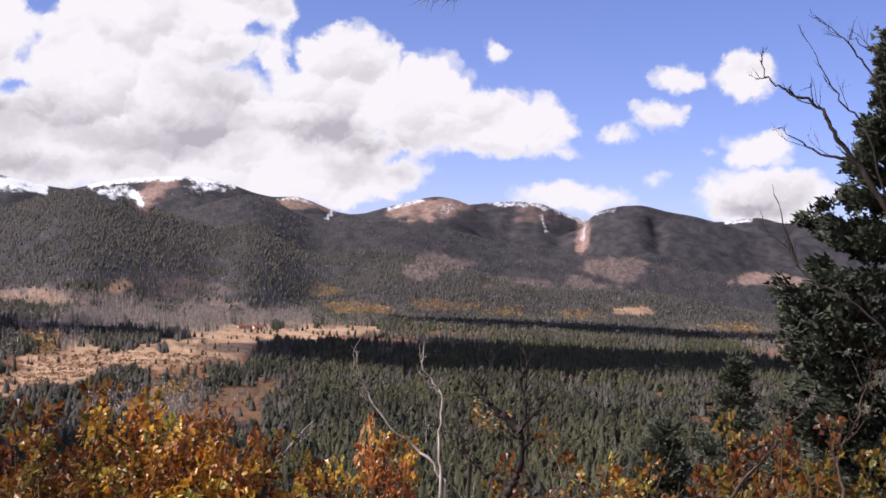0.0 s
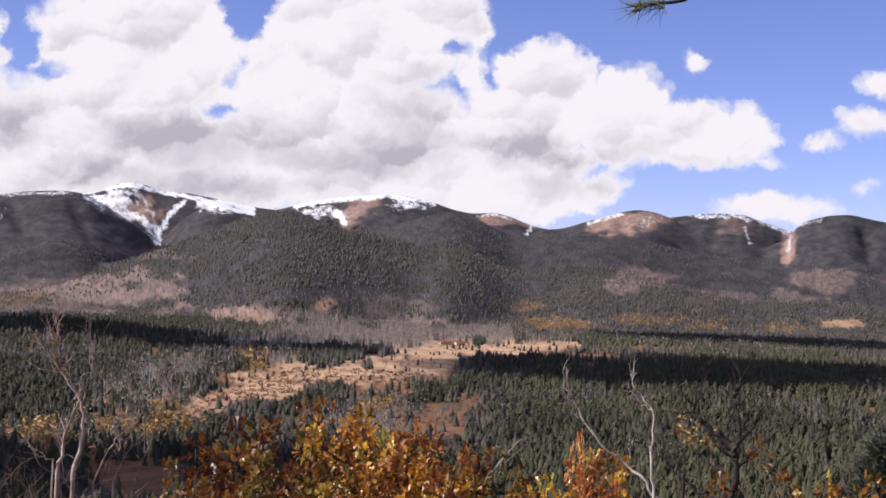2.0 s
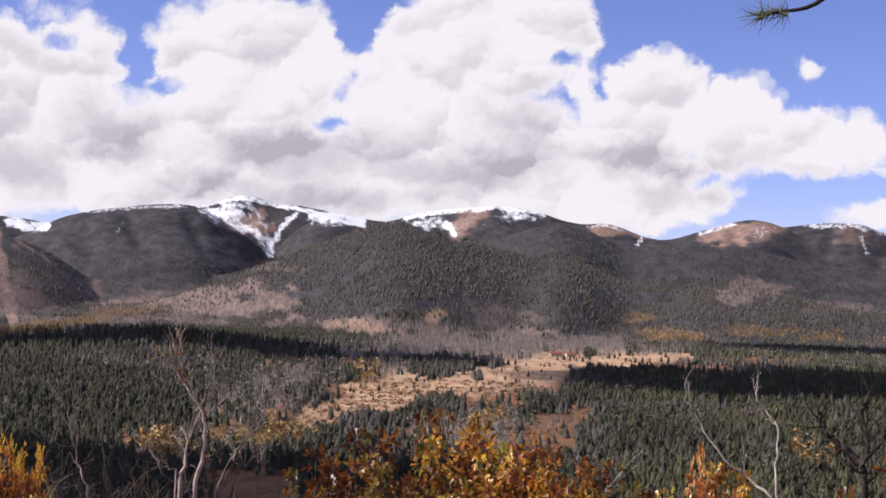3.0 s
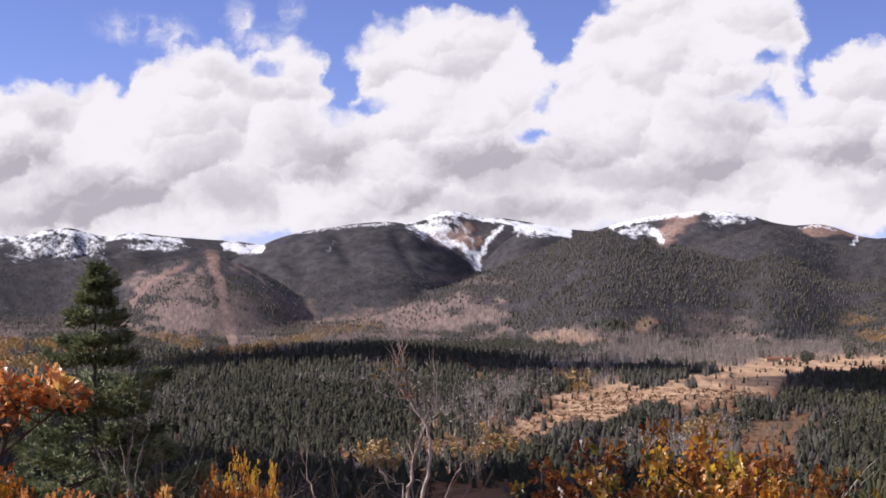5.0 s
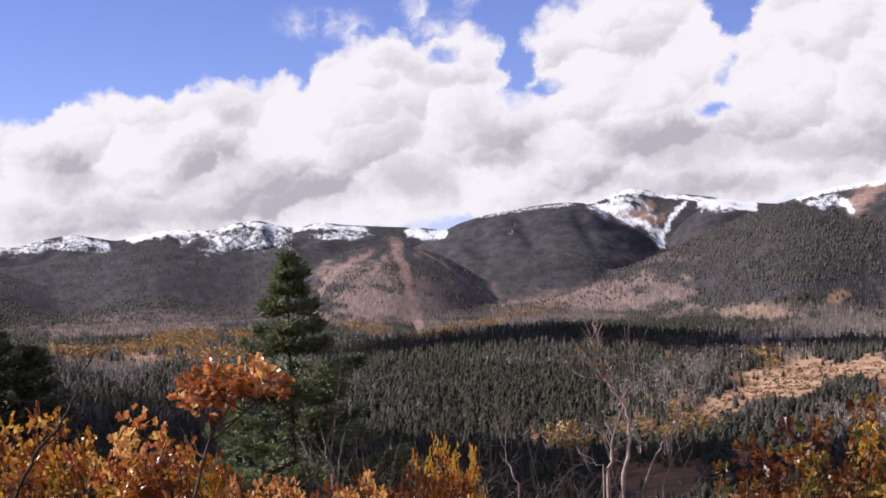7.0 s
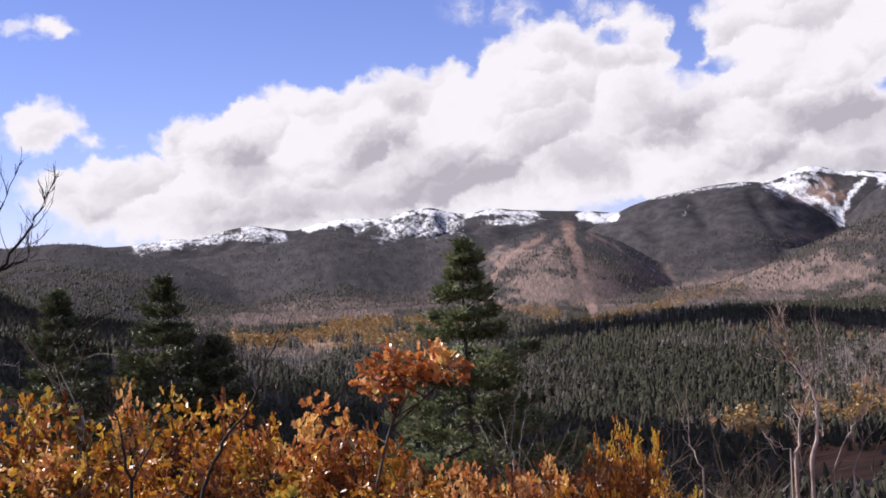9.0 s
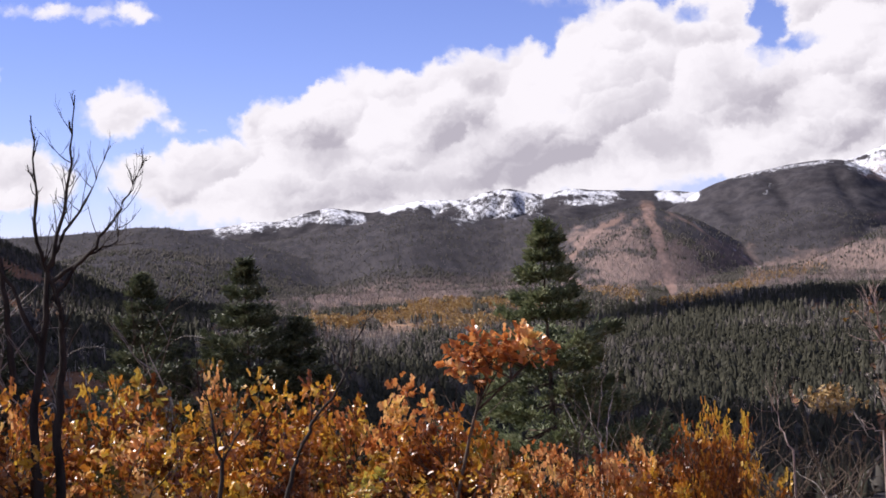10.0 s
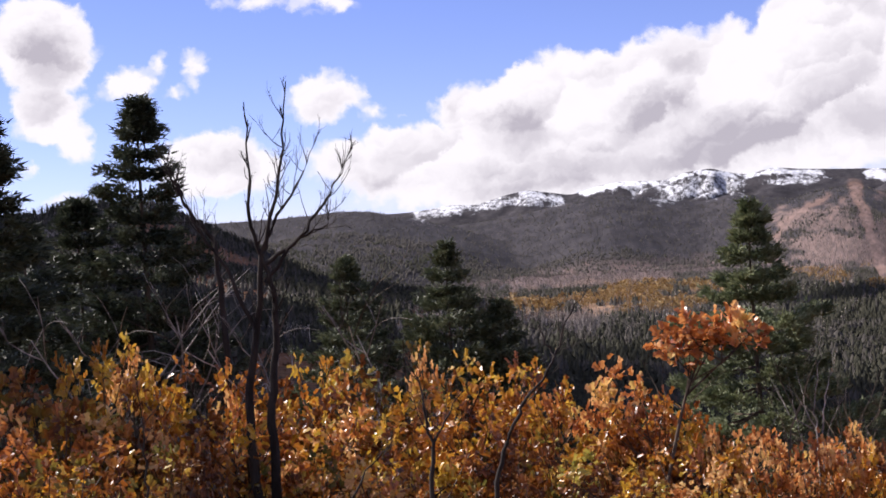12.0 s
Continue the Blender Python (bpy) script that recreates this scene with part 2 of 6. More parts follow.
# ---- materials ----
class Mat:
    """A node material, with short helpers for its nodes."""

    def __init__(self, name, rough=0.8, spec=0.3):
        self.m = bpy.data.materials.new(name)
        self.m.use_nodes = True
        self.t = self.m.node_tree
        self.b = self.t.nodes["Principled BSDF"]
        self.b.inputs["Roughness"].default_value = rough
        self.b.inputs["Specular IOR Level"].default_value = spec

    def n(self, kind):
        return self.t.nodes.new(kind)

    def put(self, socket, v):
        if isinstance(v, bpy.types.NodeSocket):
            self.t.links.new(v, socket)
        else:
            socket.default_value = v

    def place(self):
        return self.n("ShaderNodeNewGeometry").outputs["Position"]

    def noise(self, scale, detail=4.0, rough=0.55, vector=None):
        k = self.n("ShaderNodeTexNoise")
        self.put(k.inputs["Vector"], vector or self.place())
        k.inputs["Scale"].default_value, k.inputs["Detail"].default_value, k.inputs["Roughness"].default_value = scale, detail, rough
        return k.outputs["Fac"]

    def ramp(self, fac, *stops, constant=False):
        k = self.n("ShaderNodeValToRGB")
        self.put(k.inputs[0], fac)
        e = k.color_ramp.elements
        while len(e) < len(stops):
            e.new(0.5)
        for el, (p, c) in zip(e, stops):
            el.position, el.color = p, (*c, 1.0) if len(c) == 3 else c
        if constant:
            k.color_ramp.interpolation = "CONSTANT"
        return k.outputs[0]

    def fit(self, v, lo, hi, a=0.0, b=1.0):
        k = self.n("ShaderNodeMapRange")
        k.interpolation_type = "SMOOTHSTEP"
        for i, q in enumerate((v, lo, hi, a, b)):
            self.put(k.inputs[i], q)
        return k.outputs[0]

    def math(self, op, a, b=0.0):
        k = self.n("ShaderNodeMath")
        k.operation = op
        self.put(k.inputs[0], a), self.put(k.inputs[1], b)
        return k.outputs[0]

    def mix(self, fac, a, b, blend="MIX"):
        k = self.n("ShaderNodeMix")
        k.data_type, k.blend_type = "RGBA", blend
        for i, q in ((0, fac), (6, a), (7, b)):
            self.put(k.inputs[i], (*q, 1.0) if isinstance(q, tuple) and len(q) == 3 else q)
        return k.outputs[2]

    def attr(self, name):
        k = self.n("ShaderNodeAttribute")
        k.attribute_name = name
        s = self.n("ShaderNodeSeparateColor")
        self.put(s.inputs[0], k.outputs["Color"])
        return s.outputs

    def island(self):
        return self.n("ShaderNodeNewGeometry").outputs["Random Per Island"]

    def bump(self, height, strength=0.3, distance=0.02):
        k = self.n("ShaderNodeBump")
        k.inputs["Strength"].default_value, k.inputs["Distance"].default_value = strength, distance
        self.put(k.inputs["Height"], height)
        self.put(self.b.inputs["Normal"], k.outputs[0])

    def color(self, c):
        self.put(self.b.inputs["Base Color"], c)
        return self

    def translucent(self, c, amount):
        k, mixer = self.n("ShaderNodeBsdfTranslucent"), self.n("ShaderNodeMixShader")
        self.put(k.inputs[0], c)
        mixer.inputs[0].default_value = amount
        self.put(mixer.inputs[1], self.b.outputs[0]), self.put(mixer.inputs[2], k.outputs[0])
        self.put(self.t.nodes["Material Output"].inputs[0], mixer.outputs[0])


def ground_material():
    m = Mat("hillside", 0.95, 0.1)
    a, b = m.attr("cover_a"), m.attr("cover_b")
    # the slopes ring the basin: woods and rock break up round it and by height
    xyz, flat = m.n("ShaderNodeSeparateXYZ"), m.n("ShaderNodeVectorMath")
    m.put(xyz.inputs[0], m.place())
    flat.operation = "MULTIPLY"
    m.put(flat.inputs[0], m.place())
    flat.inputs[1].default_value = (1.0, 1.0, 0.0)
    span = m.n("ShaderNodeVectorMath")
    span.operation = "LENGTH"
    m.put(span.inputs[0], flat.outputs[0])
    around, away = m.math("MULTIPLY", m.math("ARCTAN2", xyz.outputs[0], xyz.outputs[1]), 2600.0), m.math("MULTIPLY", span.outputs["Value"], 0.16)

    def ringed(height):
        k = m.n("ShaderNodeCombineXYZ")
        m.put(k.inputs[0], around), m.put(k.inputs[1], away), m.put(k.inputs[2], m.math("MULTIPLY", xyz.outputs[2], height))
        return k.outputs[0]

    # on the near ground nothing is drawn out
    slope = m.mix(m.fit(span.outputs["Value"], 250.0, 700.0), m.place(), ringed(1.0))
    patch, grain, small = m.noise(0.012, 6.0, 0.6), m.noise(0.11, 6.0, 0.65, slope), m.noise(1.3, 3.0)
    soil = m.mix(m.fit(patch, 0.4, 0.62), (0.230, 0.112, 0.062), (0.150, 0.098, 0.056))
    soil = m.mix(m.fit(grain, 0.45, 0.7), soil, (0.085, 0.055, 0.036))
    # dark to close the gaps in the woods; distance haze put in as blue
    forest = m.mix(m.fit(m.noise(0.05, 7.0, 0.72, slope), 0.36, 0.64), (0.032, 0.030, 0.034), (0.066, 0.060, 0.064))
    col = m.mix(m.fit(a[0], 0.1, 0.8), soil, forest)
    grass = m.mix(m.fit(m.noise(0.035, 6.0, 0.7), 0.35, 0.65), (0.56, 0.375, 0.240), (0.34, 0.205, 0.125))
    grass = m.mix(m.fit(grain, 0.50, 0.72), grass, (0.15, 0.105, 0.062))
    twiggy = m.mix(m.fit(grain, 0.35, 0.65), (0.250, 0.178, 0.155), (0.125, 0.095, 0.086))
    col = m.mix(m.math("MULTIPLY", b[2], 0.9), col, twiggy)
    col = m.mix(a[1], col, grass)
    rock = m.mix(m.fit(grain, 0.32, 0.68), (0.33, 0.225, 0.190), (0.17, 0.122, 0.108))
    # the crags of the westernmost range are grey
    crag = m.mix(m.fit(grain, 0.35, 0.65), (0.20, 0.19, 0.19), (0.085, 0.082, 0.085))
    rock = m.mix(m.math("MULTIPLY", m.fit(xyz.outputs[0], -1750.0, -2000.0), m.fit(a[2], 0.02, 0.2)), rock, crag)
    col = m.mix(b[0], col, rock)
    gold = m.mix(m.fit(grain, 0.4, 0.6), (0.26, 0.155, 0.065), (0.12, 0.080, 0.052))
    col = m.mix(m.math("MULTIPLY", b[1], 0.5), col, gold)
    snow_edge = m.math("ADD", m.math("MULTIPLY", a[2], 0.86), m.math("MULTIPLY", m.math("SUBTRACT", m.noise(0.11, 8.0, 0.78, ringed(0.35)), 0.5), 1.9))
    col = m.mix(m.math("MULTIPLY", m.fit(snow_edge, 0.30, 0.80), m.fit(a[2], 0.02, 0.2)), col, (0.80, 0.82, 0.86))
    col = m.mix(0.25, col, m.ramp(small, (0.3, (0.4, 0.4, 0.4)), (0.7, (1.0, 1.0, 1.0))), "MULTIPLY")
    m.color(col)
    m.bump(m.math("ADD", m.noise(0.09, 5.0, 0.7, slope), m.math("MULTIPLY", small, 0.03)), 0.35, 1.6)
    return m.m


def conifer_material(name, dark, light, rough=0.75):
    m = Mat(name, rough, 0.06)
    m.color(m.mix(m.math("ADD", m.math("MULTIPLY", m.fit(m.noise(0.22, 2.0), 0.34, 0.66), 0.65), m.math("MULTIPLY", m.island(), 0.35)), dark, light))
    return m.m


def ramp_material(name, stops, rough=0.6, glow=0.0, spec=0.4, bunch=0.0):
    """A colour drawn by chance for each leaf, twig or tree, and light through it."""
    m = Mat(name, rough, spec)
    if bunch:
        pick = m.math("ADD", m.math("MULTIPLY", m.fit(m.noise(bunch, 3.0), 0.36, 0.64), 0.76), m.math("MULTIPLY", m.island(), 0.24))
    else:
        pick = m.island()
    c = m.ramp(pick, *stops)
    c = m.mix(0.35, c, m.ramp(m.noise(9.0, 3.0), (0.3, (0.45, 0.45, 0.45)), (0.7, (1.15, 1.1, 1.0))), "MULTIPLY")
    m.color(c)
    if glow:
        m.translucent(c, glow)
    return m.m


def bark_material(name, dark, light, scale=14.0, rough=0.85):
    m = Mat(name, rough, 0.25)
    k = m.n("ShaderNodeMapping")
    m.put(k.inputs[0], m.place())
    k.inputs["Scale"].default_value = (1.0, 1.0, 0.3)
    f = m.noise(scale, 6.0, 0.65, k.outputs[0])
    m.color(m.mix(m.fit(f, 0.35, 0.65), dark, light))
    m.bump(f, 0.5, 0.01)
    return m.m


GROUND = ground_material()
# far and grey needles are raised and greyed a little for distance haze
PINE_FAR = conifer_material("far conifer needles with haze tone", (0.030, 0.031, 0.023), (0.066, 0.064, 0.045))
# a lighter copy of the needles; sunlight on these woods is in the colour
PINE_OLIVE = conifer_material("olive conifer needles in sunlit tone", (0.038, 0.040, 0.025), (0.090, 0.087, 0.052))
PINE_GREY = conifer_material("grey conifer needles with haze tone", (0.054, 0.050, 0.044), (0.100, 0.091, 0.079))
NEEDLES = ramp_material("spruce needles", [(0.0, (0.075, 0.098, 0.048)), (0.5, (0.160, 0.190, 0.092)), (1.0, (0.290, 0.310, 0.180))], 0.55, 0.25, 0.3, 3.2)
# a darkened copy of the needles above: the slope's shade is in the colour
NEEDLES_SHADED = ramp_material("green spruce needles", [(0.0, (0.042, 0.056, 0.030)), (0.5, (0.090, 0.108, 0.058)), (1.0, (0.180, 0.195, 0.115))], 0.55, 0.2, 0.3, 3.2)
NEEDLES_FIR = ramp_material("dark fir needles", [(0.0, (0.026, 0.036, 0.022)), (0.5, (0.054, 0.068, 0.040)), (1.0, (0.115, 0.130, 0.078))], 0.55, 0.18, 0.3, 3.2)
NEEDLES_BLUE = ramp_material("blue-green spruce needles", [(0.0, (0.026, 0.034, 0.023)), (0.5, (0.056, 0.068, 0.046)), (1.0, (0.120, 0.135, 0.098))], 0.6, 0.10, 0.3, 3.5)
ASPEN_BARE = ramp_material("bare aspen twigs", [(0.0, (0.15, 0.125, 0.115)), (0.6, (0.30, 0.26, 0.23)), (1.0, (0.54, 0.48, 0.42))], 0.8)
ASPEN_GOLD = ramp_material("golden aspen leaves", [(0.0, (0.25, 0.140, 0.055)), (0.5, (0.43, 0.265, 0.090)), (1.0, (0.47, 0.345, 0.155))], 0.6, 0.2)
BRUSH = ramp_material("russet brush", [(0.0, (0.12, 0.055, 0.03)), (0.5, (0.20, 0.085, 0.04)), (1.0, (0.16, 0.12, 0.06))], 0.8, 0.1)
OAK_LEAF = ramp_material("autumn oak leaves", [(0.0, (0.075, 0.026, 0.012)), (0.22, (0.22, 0.070, 0.018)), (0.42, (0.36, 0.120, 0.022)), (0.64, (0.56, 0.235, 0.034)), (0.86, (0.70, 0.430, 0.052)), (1.0, (0.42, 0.320, 0.052))], 0.36, 0.34, 0.65, 2.4)
OAK_YELLOW = ramp_material("yellow oak leaves", [(0.0, (0.20, 0.075, 0.018)), (0.30, (0.46, 0.190, 0.028)), (0.6, (0.62, 0.360, 0.045)), (0.85, (0.72, 0.480, 0.070)), (1.0, (0.42, 0.350, 0.060))], 0.36, 0.38, 0.65, 2.4)
OAK_RED = ramp_material("orange oak leaves", [(0.0, (0.30, 0.090, 0.030)), (0.35, (0.64, 0.250, 0.070)), (0.75, (0.82, 0.490, 0.210)), (1.0, (0.76, 0.520, 0.140))], 0.34, 0.42, 0.7, 3.0)
# also used on shaded scrub: the shade is put into these browns
OAK_DULL_SHADE = ramp_material("brown and green oak leaves with shade tone", [(0.0, (0.050, 0.020, 0.010)), (0.25, (0.150, 0.048, 0.015)), (0.5, (0.270, 0.105, 0.022)), (0.75, (0.230, 0.150, 0.028)), (1.0, (0.110, 0.120, 0.028))], 0.40, 0.38, 0.5, 2.6)
OAK_OLIVE = ramp_material("olive and amber oak leaves", [(0.0, (0.085, 0.032, 0.014)), (0.25, (0.24, 0.092, 0.024)), (0.5, (0.45, 0.240, 0.046)), (0.75, (0.54, 0.410, 0.080)), (1.0, (0.260, 0.270, 0.062))], 0.42, 0.36, 0.5, 2.6)
BARK_DARK = bark_material("dark bark", (0.013, 0.010, 0.009), (0.045, 0.036, 0.031))
BARK_GREY = bark_material("weathered grey bark", (0.17, 0.15, 0.135), (0.52, 0.47, 0.42))
BARK_ASH = bark_material("ash-grey twigs", (0.13, 0.112, 0.104), (0.38, 0.34, 0.31))
BARK_RUSSET = bark_material("reddish-grey bark", (0.22, 0.15, 0.13), (0.52, 0.42, 0.37))
BARK_BROWN = bark_material("brown bark", (0.045, 0.030, 0.022), (0.13, 0.095, 0.07))


# ---- mesh tools ----
class Geo:
    """Collects points and triangles and makes one mesh of them."""

    def __init__(self):
        self.v, self.f, self.count = [], [], 0

    def add(self, v, f):
        self.v.append(np.asarray(v, float)), self.f.append(np.asarray(f, int) + self.count)
        self.count += len(v)

    def mesh(self, name, material, smooth=False):
        v, f = np.concatenate(self.v), np.concatenate(self.f)
        me = bpy.data.meshes.new(name)
        me.vertices.add(len(v)), me.loops.add(f.size), me.polygons.add(len(f))
        me.vertices.foreach_set("co", v.astype(np.float32).ravel())
        me.loops.foreach_set("vertex_index", f.astype(np.int32).ravel())
        me.polygons.foreach_set("loop_start", np.arange(0, f.size, f.shape[1], dtype=np.int32))
        me.polygons.foreach_set("use_smooth", np.full(len(f), smooth))
        me.update(calc_edges=True)
        me.materials.append(material)
        return me

    def tube(self, points, radii, sides=5):
        p, n = np.asarray(points, float), len(points)
        d = np.gradient(p, axis=0)
        d /= np.linalg.norm(d, axis=1, keepdims=True) + 1e-9
        ref = np.where(np.abs(d[:, 2:3]) > 0.9, [[1.0, 0, 0]], [[0, 0, 1.0]])
        a = np.cross(d, ref)
        a /= np.linalg.norm(a, axis=1, keepdims=True)
        b = np.cross(d, a)
        th = np.arange(sides) * 2 * np.pi / sides
        ring = p[:, None] + np.asarray(radii, float)[:, None, None] * (a[:, None] * np.cos(th)[None, :, None] + b[:, None] * np.sin(th)[None, :, None])
        i = np.arange(n - 1)[:, None] * sides + np.arange(sides)[None]
        j = np.arange(n - 1)[:, None] * sides + (np.arange(sides)[None] + 1) % sides
        quads = np.stack([i, i + sides, j + sides, j], -1).reshape(-1, 4)
        cap = [[0, k + 1, k] for k in range(1, sides - 1)] + [[(n - 1) * sides, (n - 1) * sides + k, (n - 1) * sides + k + 1] for k in range(1, sides - 1)]
        self.add(ring.reshape(-1, 3), np.concatenate([quads[:, [0, 1, 2]], quads[:, [0, 2, 3]], np.array(cap)]))


def part(name, me, parent, label=""):
    ob = new(name, me)
    ob.parent = parent
    return tagged(ob, label) if label else ob


def scattered(rng, template, places, sizes, lean=0.05):
    """The template's mesh at every place, turned and scaled by chance."""
    tv, tf = template
    n = len(places)
    th = rng.uniform(0, 2 * np.pi, n)
    c, s = np.cos(th), np.sin(th)
    w = sizes * rng.uniform(0.8, 1.5, n)
    x = (tv[None, :, 0] * c[:, None] - tv[None, :, 1] * s[:, None]) * w[:, None]
    y = (tv[None, :, 0] * s[:, None] + tv[None, :, 1] * c[:, None]) * w[:, None]
    z = np.repeat(tv[None, :, 2], n, 0) * sizes[:, None]
    x = x + z * rng.normal(0, lean, n)[:, None]
    v = np.stack([x, y, z], -1) + places[:, None]
    f = tf[None] + (np.arange(n) * len(tv))[:, None, None]
    return v.reshape(-1, 3), f.reshape(-1, 3)


# ---- noise over the plan ----
LATTICE = np.random.RandomState(7).rand(256, 256)


def value_noise(x, y):
    xi, yi = np.floor(x).astype(int), np.floor(y).astype(int)
    fx, fy = x - xi, y - yi
    fx, fy = fx * fx * fx * (fx * (fx * 6 - 15) + 10), fy * fy * fy * (fy * (fy * 6 - 15) + 10)
    g = lambda a, b: LATTICE[a & 255, b & 255]
    return (g(xi, yi) * (1 - fx) + g(xi + 1, yi) * fx) * (1 - fy) + (g(xi, yi + 1) * (1 - fx) + g(xi + 1, yi + 1) * fx) * fy


def fbm(x, y, size, octaves=5, ridged=False):
    total, weight, amp = 0.0, 0.0, 1.0
    for k in range(octaves):
        c, s = math.cos(0.5 + 0.9 * k) / size * 2**k, math.sin(0.5 + 0.9 * k) / size * 2**k
        q = value_noise(x * c - y * s + 17.3 * k, x * s + y * c - 9.1 * k)
        total, weight = total + amp * (1 - np.abs(2 * q - 1) if ridged else q), weight + amp
        amp *= 0.5
    return total / weight


# ---- the land ----
VALLEY = -61.0


def soft_max(a, b, k):
    h = np.clip(0.5 + 0.5 * (a - b) / k, 0, 1)
    return b + (a - b) * h + k * h * (1 - h)


RIDGES = []
GRID_AZ = np.arange(-40.0, 90.0, 0.05)


def ridge(r, front, ends, *crest, soft=0.22, back=0.3, spurs=1.0):
    """A mountain ridge at a distance: the elevation of its crest by bearing, its fall to the front and past its ends."""
    az, el = np.array(sorted(crest)).T
    top = np.interp(GRID_AZ, az, r * np.tan(np.radians(el)) + EYE_Z)
    past = np.maximum(np.maximum(az[0] - GRID_AZ, GRID_AZ - az[-1]), 0) * radians(1) * r
    # the wood stands a few metres above the ground
    top = top - ends * past - (4.0 if r < 3500 else 0.0)
    k = np.exp(-0.5 * (np.arange(-15, 16) * 0.05 / soft) ** 2)
    RIDGES.append((r, front, back, spurs, np.convolve(np.pad(top, 15, "edge"), k / k.sum(), "valid")))


# the snowy western range
ridge(4700, 0.22, 0.10, (48.5, 1.35), (47.0, 1.38), (45.7, 1.57), (44.6, 1.50), (43.4, 1.82), (42.5, 1.97), (40.8, 1.66), (39.6, 1.95), (38.7, 2.07), (37.1, 1.99), (36.2, 2.25), (35.3, 2.34), (34.4, 2.08), (33.8, 2.00), (32.8, 2.20), (31.9, 2.08), (29.9, 1.94), (29.0, 1.90), (27.9, 1.75), soft=0.16)
# the high peaks, each with the dark shoulders before it
ridge(4700, 0.34, 0.25, (22.3, 2.65), (21.6, 2.74), (21.1, 3.00), (20.4, 3.19), (19.7, 3.07), (19.2, 2.87), (18.2, 2.85), (17.1, 2.67), (15.7, 2.42), (14.3, 2.30), soft=0.16)
ridge(4150, 0.175, 0.40, (28.6, 1.30), (28.0, 1.66), (27.4, 1.98), (26.3, 2.32), (24.4, 2.60), (23.1, 2.70), (22.3, 2.66), (21.6, 2.36), (20.6, 1.78), (19.5, 0.95))
ridge(4250, 0.26, 0.35, (19.3, 0.80), (18.8, 1.40), (18.2, 2.02), (17.3, 2.42), (16.6, 2.36), (15.7, 2.14), (14.3, 1.74))
ridge(4600, 0.26, 0.20, (14.6, 2.34), (13.5, 2.68), (12.3, 2.92), (11.2, 3.05), (10.3, 3.14), (9.4, 3.08), (8.3, 2.86), (7.8, 2.65), (6.9, 2.50), (6.0, 2.59), (5.3, 2.40), (4.5, 2.08), (3.5, 1.95), soft=0.18)
ridge(4300, 0.20, 0.12, (6.0, 1.90), (4.2, 1.95), (3.3, 2.05), (2.2, 2.40), (1.1, 2.77), (0.4, 2.92), (-0.3, 2.84), (-0.9, 2.62), (-1.6, 2.30), (-3.0, 1.80), soft=0.18)
ridge(4500, 0.24, 0.30, (0.4, 2.40), (-0.9, 2.62), (-2.1, 2.80), (-3.0, 2.86), (-3.9, 2.80), (-4.8, 2.47), (-5.5, 2.25), (-6.1, 2.10), soft=0.16)
ridge(4150, 0.20, 0.12, (-4.9, 1.60), (-5.5, 2.22), (-6.1, 2.60), (-7.0, 2.88), (-7.9, 2.95), (-8.8, 2.74), (-9.9, 2.60), (-11.0, 2.35), (-12.2, 2.00), soft=0.18)
ridge(4550, 0.20, 0.10, (-9.0, 2.30), (-11.2, 2.46), (-12.5, 2.69), (-13.4, 2.44), (-14.2, 2.60), (-16.0, 2.60), (-25.0, 2.4))
# wooded foothills
ridge(2550, 0.165, 0.30, (25.7, -1.70), (22.5, -0.62), (20.1, 0.36), (17.5, 1.37), (15.7, 2.12), (14.6, 2.46), (13.4, 2.34), (11.2, 1.72), (9.2, 1.25), (7.5, 0.85), (5.0, 0.35), (2.0, -0.25), soft=0.45)
ridge(3150, 0.14, 0.20, (13.4, 1.60), (10.9, 1.68), (8.5, 2.48), (7.6, 2.68), (6.2, 2.18), (5.1, 1.70), (3.1, 1.86), (1.4, 1.92), (0.0, 1.74), (-2.6, 1.20), (-4.9, 1.05), (-7.1, 0.96), (-9.3, 0.63), (-11.6, 0.41), (-13.3, 0.17), (-18.0, 0.1), soft=0.35)
ridge(2500, 0.10, 0.12, (6.0, -0.50), (2.5, 0.25), (-0.5, 0.05), (-4.0, -0.55), (-8.0, -0.40), (-12.0, -0.90), soft=0.6)
ridge(3050, 0.115, 0.25, (33.6, 0.30), (32.2, 1.02), (30.9, 1.28), (29.9, 1.37), (29.2, 1.20), (28.4, 1.00), (27.6, 0.66), (26.6, 0.02), (25.2, -0.95), (23.8, -1.8), soft=0.5, back=0.15)
ridge(3400, 0.15, 0.30, (46.5, 0.40), (45.6, 0.78), (43.9, 0.92), (42.8, 1.04), (41.7, 1.28), (40.5, 1.54), (39.2, 1.64), (37.9, 1.46), (36.7, 1.24), (35.6, 1.13), (34.9, 1.27), (34.4, 1.42), (33.8, 1.31), (33.3, 1.16), (31.5, 0.90), soft=0.18)
ridge(3000, 0.13, 0.12, (64.0, 1.40), (52.8, 1.50), (51.0, 1.59), (50.1, 1.66), (48.9, 1.58), (47.8, 1.37), (46.5, 1.04), (45.0, 0.60), (43.0, -0.1))
ridge(2400, 0.12, 0.14, (58.0, 0.8), (53.0, 0.45), (50.0, 0.35), (47.5, -0.35), (45.0, -1.1), (42.0, -1.6), soft=0.5)
ridge(1500, 0.15, 0.20, (70.0, 2.2), (62.1, 2.20), (61.0, 2.46), (59.9, 2.68), (56.9, 2.36), (56.1, 1.75), (53.5, 0.55), (50.2, -1.23), (48.1, -2.60), soft=0.4)
